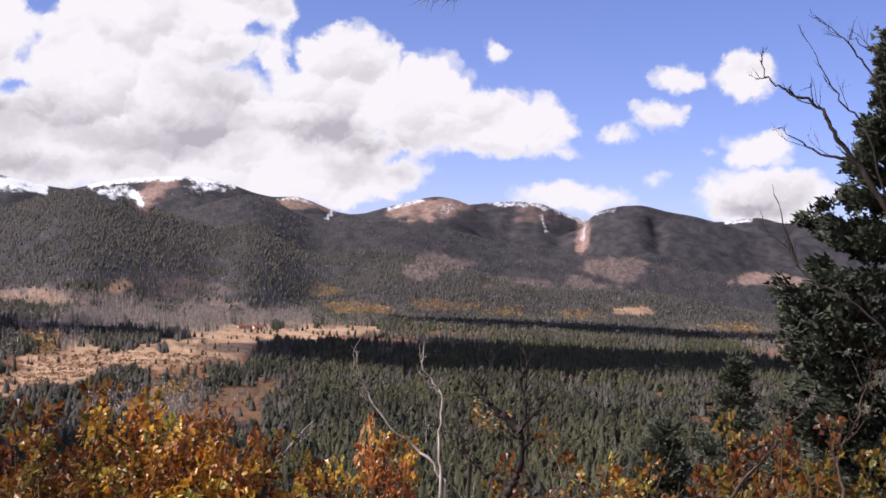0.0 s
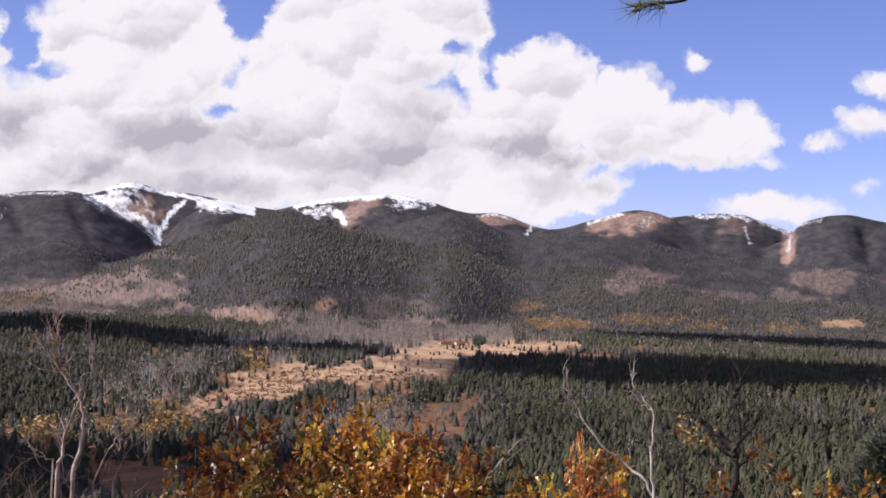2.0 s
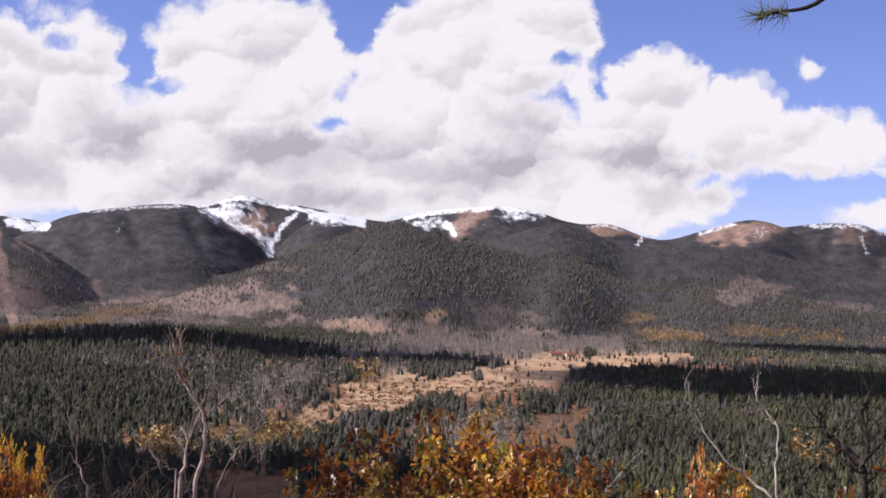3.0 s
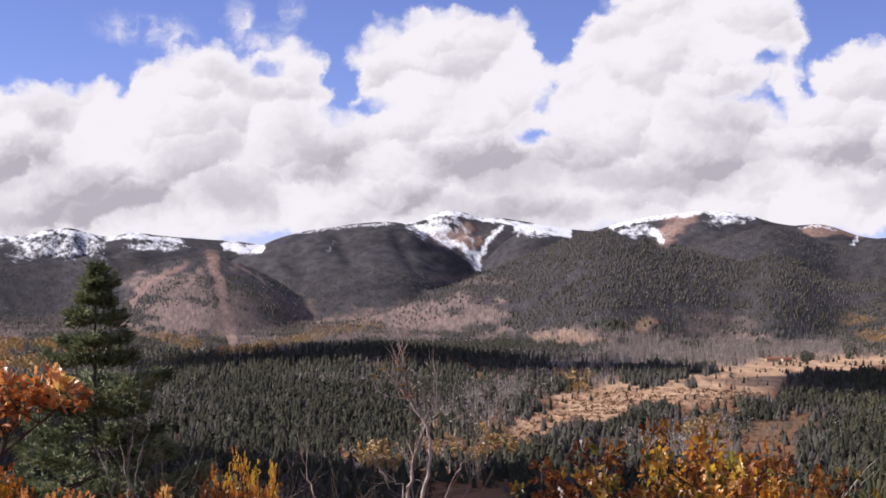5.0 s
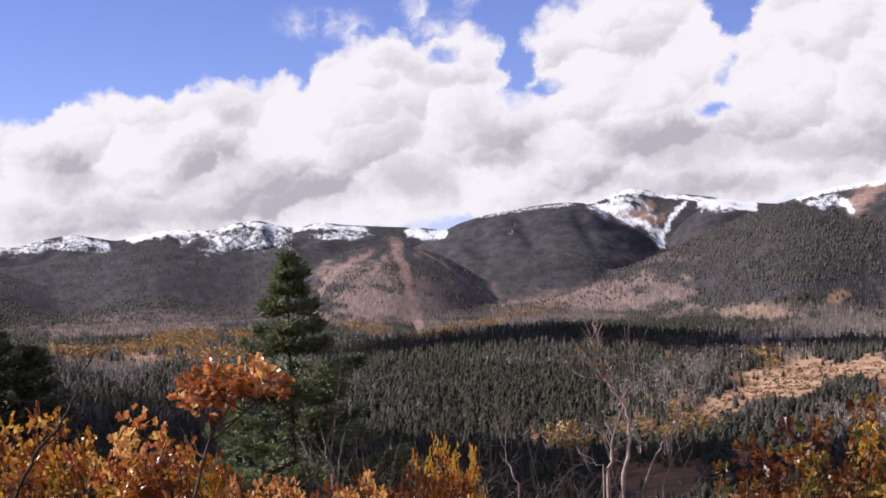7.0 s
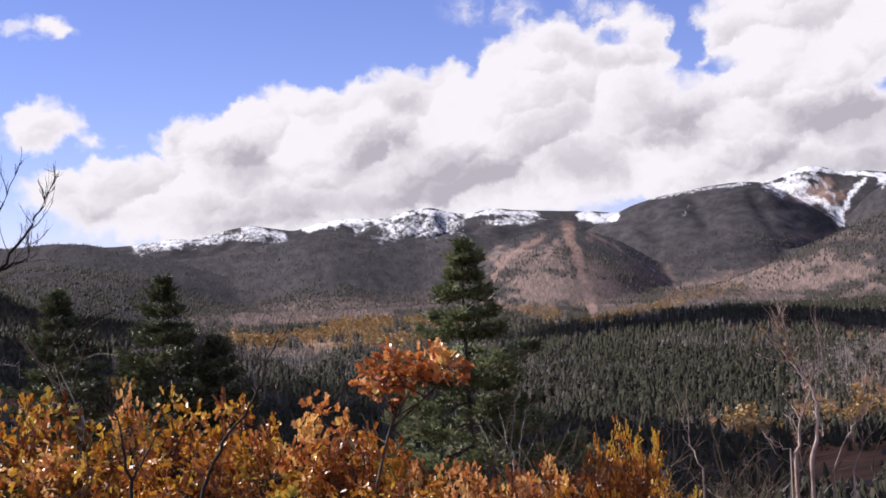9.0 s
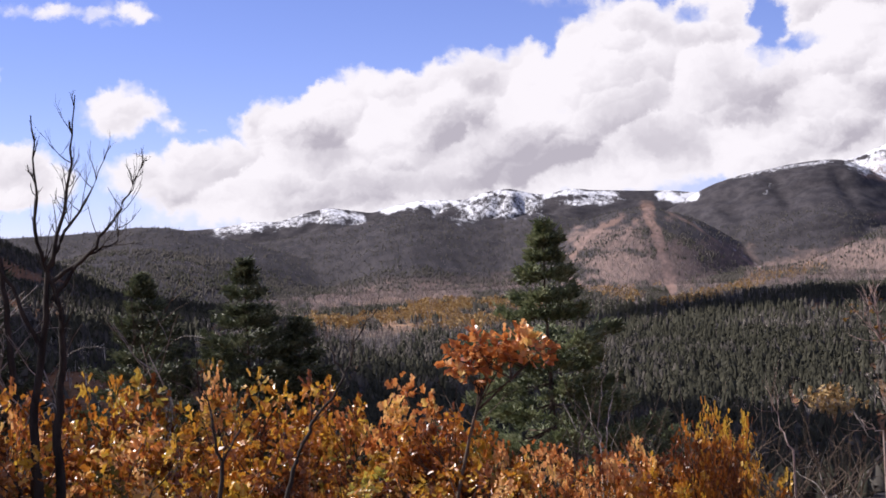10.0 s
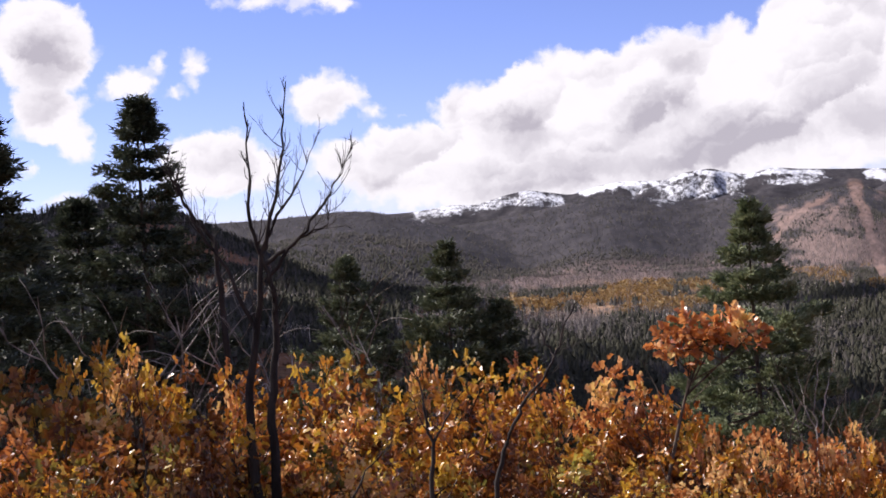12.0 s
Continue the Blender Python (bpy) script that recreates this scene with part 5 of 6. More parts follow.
for kind, az, el, r, wide in (
        (0, 28.7, -6.8, 9.2, 0.30), (3, 28.2, -7.2, 9.1, 0.34), (0, 29.2, -7.3, 9.0, 0.32), (0, 27.6, -7.5, 9.0, 0.32), (0, 28.4, -7.9, 8.8, 0.42), (1, 33.3, -8.2, 9.0, 0.6), (1, 34.4, -8.3, 8.8, 0.6), (1, 32.0, -8.5, 8.8, 0.6), (3, 26.4, -9.2, 8.4, 0.5),):
    plant(OAKS, OAK_TALL, kind, az, el, r, rng.uniform(0, 360), wide * rng.uniform(0.9, 1.1), EYE_MIDDLE)
for kind, az, el, r, wide in (
        (1, 31.2, -8.2, 9.0, 0.6), (0, 29.9, -8.5, 8.9, 0.6), (3, 29.3, -9.6, 8.6, 0.8), (1, 35.4, -8.0, 9.1, 0.5), (0, 29.2, -8.7, 9.4, 0.6), (1, 30.7, -9.0, 9.2, 0.7), (1, 32.4, -8.4, 9.3, 0.7), (1, 33.6, -8.3, 9.2, 0.7), (0, 34.9, -8.5, 9.2, 0.8), (1, 32.1, -9.9, 8.6, 0.9), (0, 34.2, -9.9, 8.6, 0.9)):
    plant(OAKS, OAK_TALL, kind, az, el, r, rng.uniform(0, 360), wide * rng.uniform(0.9, 1.1), EYE_END)
for kind, az, el, r, wide in (
        (3, 30.2, -10.2, 8.6, 0.9), (0, 37.3, -7.0, 9.2, 0.6), (1, 38.3, -5.4, 9.4, 0.8), (1, 39.0, -6.2, 9.2, 0.7), (0, 37.8, -6.5, 9.1, 0.7), (3, 40.7, -6.4, 9.5, 0.7), (1, 42.1, -6.4, 9.5, 0.7), (0, 43.0, -5.5, 9.8, 0.5), (0, 44.6, -4.9, 9.9, 0.7), (3, 45.9, -5.2, 9.9, 0.8), (1, 46.7, -4.6, 10.1, 0.4)):
    plant(OAKS, OAK_TALL, kind, az, el, r, rng.uniform(0, 360), wide * rng.uniform(0.9, 1.1), EYE_END)
for kind, az, el, r, wide in (
        (2, 47.4, -4.4, 10.3, 0.7), (4, 49.3, -4.6, 10.5, 0.9), (2, 48.4, -4.8, 10.3, 0.8), (0, 50.8, -5.7, 9.8, 0.8), (1, 49.9, -5.4, 9.9, 0.6), (3, 52.6, -4.6, 9.8, 0.6), (0, 51.7, -5.4, 9.7, 0.7), (2, 53.8, -5.3, 9.8, 0.7), (1, 54.9, -5.5, 9.7, 0.5),
        (0, 56.0, -4.4, 9.7, 0.7), (4, 57.2, -5.3, 9.6, 0.8), (1, 58.4, -3.8, 9.8, 0.4), (3, 59.6, -3.1, 9.9, 0.5), (3, 60.1, -4.1, 9.7, 0.6), (0, 59.2, -4.6, 9.5, 0.7), (4, 61.2, -4.5, 9.4, 0.9), (2, 62.3, -4.6, 9.3, 0.9), (2, 63.4, -4.5, 9.3, 1.0),):
    plant(OAKS, OAK_TALL, kind, az, el, r, rng.uniform(0, 360), wide * rng.uniform(0.9, 1.1), EYE_END)
# low rows: mostly the brown oak, shade put into its leaf colour
for kind, az, el, r, wide in (
        (2, 64.7, -4.3, 9.2, 1.0), (1, 64.8, -5.6, 8.6, 0.9), (2, 62.9, -5.8, 8.5, 0.9), (2, 61.5, -5.7, 8.6, 0.9), (2, 59.5, -6.1, 8.8, 0.9), (1, 57.8, -6.0, 8.6, 0.9), (2, 55.8, -6.6, 8.8, 0.9), (0, 54.2, -6.1, 8.9, 0.9), (1, 52.2, -6.6, 8.9, 0.9),
        (0, 50.2, -7.0, 8.7, 0.9), (2, 48.2, -6.9, 9.0, 0.9), (0, 46.1, -6.7, 8.7, 0.9), (0, 44.5, -7.1, 8.8, 0.9), (2, 42.8, -7.9, 8.8, 0.9), (4, 40.9, -7.8, 9.0, 0.9), (0, 39.0, -8.1, 9.0, 0.9), (1, 64.3, -6.9, 8.0, 0.9), (0, 62.6, -7.0, 8.2, 0.9),):
    plant(OAKS, OAK_TALL, kind, az, el, r, rng.uniform(0, 360), wide * rng.uniform(0.9, 1.1), EYE_END)
for kind, az, el, r, wide in (
        (0, 61.0, -6.9, 7.9, 0.9), (4, 59.4, -7.7, 7.8, 0.9), (2, 57.4, -7.8, 7.8, 0.9), (2, 55.7, -7.9, 7.8, 0.9), (2, 50.4, -8.1, 8.3, 0.9), (1, 48.7, -8.6, 8.0, 0.9), (0, 47.2, -8.2, 8.3, 0.9), (2, 45.0, -8.4, 7.9, 0.9), (2, 43.5, -8.6, 8.3, 0.9),
        (2, 41.4, -8.8, 8.2, 0.9), (0, 39.7, -9.1, 7.9, 0.9), (0, 37.6, -8.9, 8.1, 0.9), (2, 63.7, -7.8, 7.3, 0.9), (2, 62.1, -7.6, 7.4, 0.9), (2, 60.4, -8.1, 7.5, 0.9), (4, 58.9, -8.5, 7.4, 0.9), (2, 57.1, -8.7, 7.3, 0.9), (2, 51.4, -9.4, 7.3, 0.9),):
    plant(OAKS, OAK_TALL, kind, az, el, r, rng.uniform(0, 360), wide * rng.uniform(0.9, 1.1), EYE_END)
for kind, az, el, r, wide in (
        (0, 49.5, -9.3, 7.3, 0.9), (2, 47.9, -9.6, 7.3, 0.9), (2, 45.9, -9.7, 7.2, 0.9), (4, 44.0, -9.2, 7.5, 0.9), (2, 42.1, -9.7, 7.3, 0.9), (4, 40.3, -9.7, 7.5, 0.9), (4, 38.3, -10.4, 7.4, 0.9), (1, 36.2, -9.8, 7.6, 0.9),):
    plant(OAKS, OAK_TALL, kind, az, el, r, rng.uniform(0, 360), wide * rng.uniform(0.9, 1.1), EYE_END)

BARE = [oak_shrub("tangle of leafless grey scrub twigs", None, 31, 1.3, 0, BARK_ASH),
        oak_shrub("tangle of leafless reddish-brown scrub twigs", None, 32, 1.2, 0, BARK_BROWN)]
BARE_TALL = [height_of(o) for o in BARE]
for kind, az, el, r in ((0, 6.6, -6.6, 9.8), (0, 7.6, -7.4, 9.0), (0, -1.8, -7.6, 9.0), (1, -3.0, -7.8, 8.8), (1, 21.6, -7.4, 10.5), (1, 24.6, -7.6, 10.2), (1, 26.4, -7.9, 10.0),
                        (1, 24.8, -8.2, 8.8), (1, 29.6, -7.0, 10.4), (1, 27.4, -6.8, 10.8), (1, 25.2, -7.0, 10.6), (0, 23.4, -6.9, 10.6), (1, 28.4, -8.0, 9.4), (0, 60.8, -1.6, 13.0), (0, 63.6, -2.4, 11.2), (0, 62.0, -1.4, 11.6), (0, 60.2, -2.2, 11.2), (0, 58.2, -2.8, 11.2), (0, 64.8, -1.8, 11.4), (0, 56.6, -2.6, 11.2), (0, 63.0, -2.4, 12.5), (0, 58.6, -1.4, 13.5), (1, 55.8, -1.5, 14.0), (0, 53.6, -2.6, 12.0), (1, 34.8, -5.2, 13.0), (0, 32.4, -6.4, 12.0), (1, -10.6, -7.6, 9.0)):
    plant(BARE, BARE_TALL, kind, az, el, r, rng.uniform(0, 360), 0.9, EYE_END if az > 28 else EYE_MIDDLE if az > 15 else EYE_START)
for ob, m in PENDING:
    ob.matrix_basis = m


def leafy_tips(label, leaf, seed, tips, *stems):
    """A lone oak stem with its leaves bunched at the tips."""
    rng = np.random.RandomState(seed)
    root = new("oak_sapling")
    foot = stems[0][0]
    root.location = (foot[0], foot[1], land_z(foot[0], foot[1]))
    tagged(root, label, "shrub", "oak scrub")
    here = np.array(root.location)
    t = Geo()
    for k, stem in enumerate(stems):
        line = smooth_line(stem) - here
        if k == 0:
            line = np.concatenate([[[line[0, 0], line[0, 1], -0.05]], line])
        g = Geo()
        g.tube(line, np.linspace(0.013, 0.006, len(line)) * (1.0 if k == 0 else 0.7), 6)
        part("stem", g.mesh("stem", BARK_BROWN, True), root)
        for tip in tips:
            start = line[rng.randint(len(line) * 2 // 3, len(line))]
            mid = (start + np.array(tip) - here) / 2 + rng.normal(0, 0.03, 3)
            t.tube(smooth_line([start, mid, np.array(tip) - here], 3), np.linspace(0.006, 0.003, 7), 3)
    tagged(part("twig_growth", t.mesh("twig_growth", BARK_BROWN), root), kind="stuff")
    g = Geo()
    at = np.repeat(np.array(tips) - here, 46, 0)
    n = len(at)
    out_way = rng.normal(0, 1, (n, 3))
    out_way /= np.linalg.norm(out_way, axis=1, keepdims=True)
    at = at + out_way * rng.uniform(0, 1, (n, 1)) ** 0.5 * np.array([0.10, 0.12, 0.11])
    leaves(g, rng, at, out_way * 0.8 + rng.normal(0, 0.5, (n, 3)) + np.array([0, 0, 0.3]), rng.uniform(0.045, 0.078, n))
    tagged(part("foliage", g.mesh("foliage", leaf), root), kind="stuff")


leafy_tips("slender oak with bright orange leaves bunched on top", OAK_RED, 71,
           [(-5.76, 7.06, 0.92), (-5.68, 7.13, 1.03), (-5.61, 7.17, 0.91), (-5.53, 7.24, 1.01), (-5.44, 7.30, 1.02), (-5.38, 7.34, 0.95), (-5.71, 7.10, 0.88)],
           [(-5.76, 6.91, -0.02), (-5.71, 7.03, 0.41), (-5.68, 7.09, 0.61), (-5.62, 7.15, 0.81)], [(-5.68, 7.09, 0.61), (-5.56, 7.19, 0.74), (-5.42, 7.31, 0.90)])

bare_tree("dark leafless sapling with forked upright twigs in the oak scrub", BARK_DARK, 0.034, 11, 1.0,
          [(-7.27, 5.03, 0.17), (-7.35, 5.06, 0.73), (-7.33, 5.14, 1.19), (-7.31, 5.18, 1.56), (-7.26, 5.25, 1.89), (-7.19, 5.30, 2.25), (-7.13, 5.31, 2.64)],
          [(-7.21, 5.12, 0.16), (-7.27, 5.16, 0.72), (-7.26, 5.22, 1.11), (-7.28, 5.22, 1.45), (-7.34, 5.15, 1.80), (-7.32, 5.14, 2.13), (-7.30, 5.12, 2.53)],
          [(-7.33, 5.13, 1.16), (-7.43, 5.01, 1.54), (-7.52, 4.89, 1.81), (-7.57, 4.79, 2.06), (-7.60, 4.74, 2.21)],
          [(-7.30, 5.20, 1.56), (-7.17, 5.37, 1.71), (-7.05, 5.51, 1.94), (-6.99, 5.56, 2.07), (-6.92, 5.64, 2.26)],
          [(-7.30, 5.19, 1.62), (-7.24, 5.27, 1.85), (-7.14, 5.38, 2.05), (-7.06, 5.46, 2.31)],
          [(-7.30, 5.20, 1.45), (-7.19, 5.34, 1.68), (-7.07, 5.49, 1.77), (-7.05, 5.51, 1.87)])
bare_tree("pale curved dead saplings standing in the oak scrub", BARK_GREY, 0.009, 12, 0.3,
          [(0.07, 7.30, 0.53), (-0.06, 7.32, 0.66), (-0.25, 7.33, 0.82), (-0.37, 7.34, 0.98), (-0.43, 7.35, 1.09), (-0.40, 7.36, 1.24)],
          [(0.05, 7.30, 0.53), (0.03, 7.33, 0.77), (0.02, 7.35, 0.97), (-0.06, 7.36, 1.07), (-0.08, 7.37, 1.28)],
          [(0.02, 7.35, 0.97), (-0.05, 7.35, 1.01), (-0.10, 7.36, 1.08)])
bare_tree("dark gnarled leafless sapling with spreading limbs in the oak scrub", BARK_DARK, 0.026, 13, 0.5,
          [(0.37, 7.04, 0.48), (0.39, 7.05, 0.55), (0.43, 7.06, 0.63), (0.44, 7.07, 0.73), (0.43, 7.08, 0.81), (0.45, 7.09, 0.90), (0.44, 7.10, 0.99), (0.41, 7.11, 1.08), (0.39, 7.11, 1.18)],
          [(0.43, 7.08, 0.82), (0.37, 7.09, 0.87), (0.32, 7.10, 0.90), (0.26, 7.10, 0.96), (0.22, 7.11, 1.01), (0.18, 7.12, 1.06)],
          [(0.43, 7.08, 0.83), (0.48, 7.09, 0.89), (0.52, 7.09, 0.94), (0.54, 7.09, 0.98), (0.59, 7.09, 1.01)],
          [(0.39, 7.05, 0.54), (0.32, 7.06, 0.59), (0.26, 7.06, 0.61), (0.19, 7.07, 0.66), (0.14, 7.08, 0.69), (0.09, 7.09, 0.76), (0.04, 7.10, 0.83)],
          [(0.41, 7.11, 1.08), (0.44, 7.11, 1.13), (0.47, 7.11, 1.21)],
          [(0.26, 7.10, 0.96), (0.22, 7.11, 0.98), (0.14, 7.11, 0.98)],
          [(0.44, 7.07, 0.73), (0.49, 7.07, 0.78), (0.49, 7.08, 0.81)],
          [(0.19, 7.07, 0.66), (0.16, 7.08, 0.71), (0.17, 7.09, 0.76)])
bare_tree("reddish leafless sapling with a few brown leaves in the scrub", BARK_RUSSET, 0.016, 14, 1.0,
          [(-3.72, 9.00, 0.15), (-3.68, 9.06, 0.48), (-3.72, 9.07, 0.71), (-3.83, 9.05, 0.86), (-3.87, 9.05, 1.09), (-3.89, 9.05, 1.29)],
          [(-3.81, 8.98, 0.22), (-3.78, 9.02, 0.48), (-3.72, 9.07, 0.69)],
          [(-3.60, 9.05, 0.15), (-3.49, 9.12, 0.41), (-3.42, 9.17, 0.52), (-3.30, 9.23, 0.71), (-3.20, 9.28, 0.97)],
          [(-3.47, 9.10, 0.16), (-3.37, 9.17, 0.43)],
          [(-3.83, 9.05, 0.86), (-3.92, 9.02, 0.98), (-4.00, 8.99, 1.10)],
          [(-3.75, 9.06, 0.69), (-3.65, 9.12, 0.90), (-3.69, 9.12, 1.21)],
          [(-3.85, 8.97, 0.30), (-3.96, 8.93, 0.34)],
          [(-4.36, 8.73, 0.19), (-4.44, 8.72, 0.38), (-4.49, 8.72, 0.57)])
bare_tree("thin pale twigs standing before a green spruce", BARK_GREY, 0.005, 19, 0.25,
          [(-5.04, 7.49, 0.33), (-5.04, 7.49, 0.57), (-5.01, 7.51, 0.81), (-4.98, 7.53, 1.12)],
          [(-5.02, 7.5, 0.36), (-4.99, 7.52, 0.57), (-4.94, 7.56, 0.76), (-4.9, 7.58, 0.9)],
          [(-5.12, 7.44, 0.33), (-5.15, 7.42, 0.54), (-5.17, 7.41, 0.7)],
          [(-4.99, 7.52, 0.36), (-4.91, 7.57, 0.53), (-4.84, 7.62, 0.62)])
clinging = Geo()
rng = np.random.RandomState(81)
spots = np.array([(-3.86, 9.05, 0.98), (-3.88, 9.05, 1.12), (-3.84, 9.05, 0.90), (-3.98, 9.0, 1.08)])[rng.randint(0, 4, 34)] + rng.normal(0, 0.035, (34, 3))
sapling = bpy.data.objects[SAPLINGS["reddish"]]
leaves(clinging, rng, spots - np.array(sapling.location), rng.normal(0, 1, (34, 3)), rng.uniform(0.018, 0.034, 34))
tagged(part("dead_leaves", clinging.mesh("dead_leaves", OAK_DULL_SHADE), sapling, "curled orange-brown leaves"), kind="stuff")
bare_tree("slender leafless oak stems rising out of golden scrub", BARK_DARK, 0.014, 15, 0.6,
          [(-5.11, 4.81, 0.39), (-5.10, 4.87, 0.62), (-5.04, 4.96, 0.83), (-4.95, 5.08, 1.03), (-4.90, 5.14, 1.21), (-4.81, 5.23, 1.42)],
          [(-5.32, 4.60, 0.41), (-5.34, 4.64, 0.69), (-5.39, 4.63, 0.93), (-5.42, 4.62, 1.07)],
          [(-5.33, 4.65, 0.69), (-5.28, 4.73, 0.85), (-5.21, 4.82, 0.97)],
          [(-4.94, 5.09, 1.05), (-4.98, 5.06, 1.16), (-4.99, 5.06, 1.24)],
          [(-6.13, 3.57, 0.52), (-6.16, 3.59, 0.75), (-6.18, 3.59, 1.01), (-6.20, 3.60, 1.16)],
          [(-5.57, 4.31, 0.44), (-5.54, 4.40, 0.58), (-5.47, 4.49, 0.68), (-5.47, 4.51, 0.76)])
bare_tree("leafless dead limbs of a tree beside a dark spruce", BARK_DARK, 0.026, 16, 0.35,
          [(3.30, 7.30, -1.40), (3.30, 7.31, 0.60), (3.26, 7.33, 2.00), (3.22, 7.35, 3.40)],
          [(3.28, 7.32, 1.20), (2.90, 7.47, 1.30), (2.57, 7.58, 1.60), (2.32, 7.64, 2.10), (2.14, 7.67, 2.34), (2.05, 7.68, 2.47), (1.98, 7.69, 2.58), (1.83, 7.72, 2.65), (1.73, 7.73, 2.71), (1.66, 7.73, 2.82)],
          [(3.27, 7.33, 1.60), (2.80, 7.50, 1.60), (2.45, 7.61, 1.90), (2.22, 7.64, 2.46), (2.09, 7.66, 2.61), (1.96, 7.66, 2.81), (1.84, 7.66, 3.01)],
          [(3.26, 7.33, 2.00), (2.80, 7.46, 2.05), (2.41, 7.58, 2.41), (2.24, 7.60, 2.73), (2.13, 7.61, 2.88), (2.00, 7.62, 2.99), (1.89, 7.64, 3.06)],
          [(2.17, 7.67, 2.31), (2.06, 7.70, 2.31), (1.91, 7.73, 2.38), (1.78, 7.75, 2.46)],
          [(3.24, 7.34, 2.50), (2.80, 7.44, 2.65), (2.38, 7.54, 2.82), (2.21, 7.58, 2.88), (2.09, 7.60, 2.96)],
          [(3.29, 7.32, 0.90), (2.90, 7.46, 0.95), (2.53, 7.58, 1.24), (2.24, 7.68, 1.52), (1.98, 7.75, 1.66), (1.86, 7.78, 1.81), (1.70, 7.81, 1.97)],
          [(1.92, 7.76, 1.72), (1.87, 7.77, 1.84), (1.78, 7.78, 2.10)])
bare_tree("thin russet twigs among oak scrub", BARK_BROWN, 0.012, 17, 0.8,
          [(1.39, 6.78, 0.54), (1.51, 6.78, 0.71), (1.61, 6.77, 0.85), (1.68, 6.77, 0.98)],
          [(1.94, 6.65, 0.59), (1.89, 6.69, 0.79), (1.93, 6.69, 0.90), (2.00, 6.68, 1.04)],
          [(1.98, 6.69, 1.01), (2.00, 6.69, 1.14), (2.07, 6.68, 1.33)],
          [(1.79, 6.69, 0.58), (1.74, 6.73, 0.75), (1.64, 6.76, 0.82)])
bare_tree("dead dark stem leaning beside a tall fir", BARK_DARK, 0.030, 18, 0.4,
          [(-9.40, 6.36, 0.92), (-9.42, 6.36, 1.35), (-9.44, 6.33, 1.74), (-9.51, 6.23, 1.92), (-9.56, 6.14, 2.11), (-9.59, 6.08, 2.27), (-9.60, 6.05, 2.40)],
          [(-9.56, 6.14, 2.11), (-9.56, 6.12, 2.22), (-9.54, 6.14, 2.30)])



def needle_tufts(g, rng, at, way, length, width, blades=3):
    """Flat tapering sprays of needles about each place, pointing along its way."""
    at, way = np.repeat(at, blades, 0), np.repeat(way, blades, 0)
    n = len(at)
    d = way / (np.linalg.norm(way, axis=1, keepdims=True) + 1e-9) + rng.normal(0, 0.42, (n, 3))
    d /= np.linalg.norm(d, axis=1, keepdims=True)
    s = np.cross(d, rng.normal(0, 1, (n, 3)))
    s /= np.linalg.norm(s, axis=1, keepdims=True) + 1e-9
    long = length * rng.uniform(0.6, 1.3, (n, 1))
    w = width * rng.uniform(0.6, 1.3, (n, 1))
    v = np.stack([at + s * w, at + d * long, at - s * w], 1)
    f = np.array([[0, 1, 2]])[None] + (np.arange(n) * 3)[:, None, None]
    g.add(v.reshape(-1, 3), f.reshape(-1, 3))


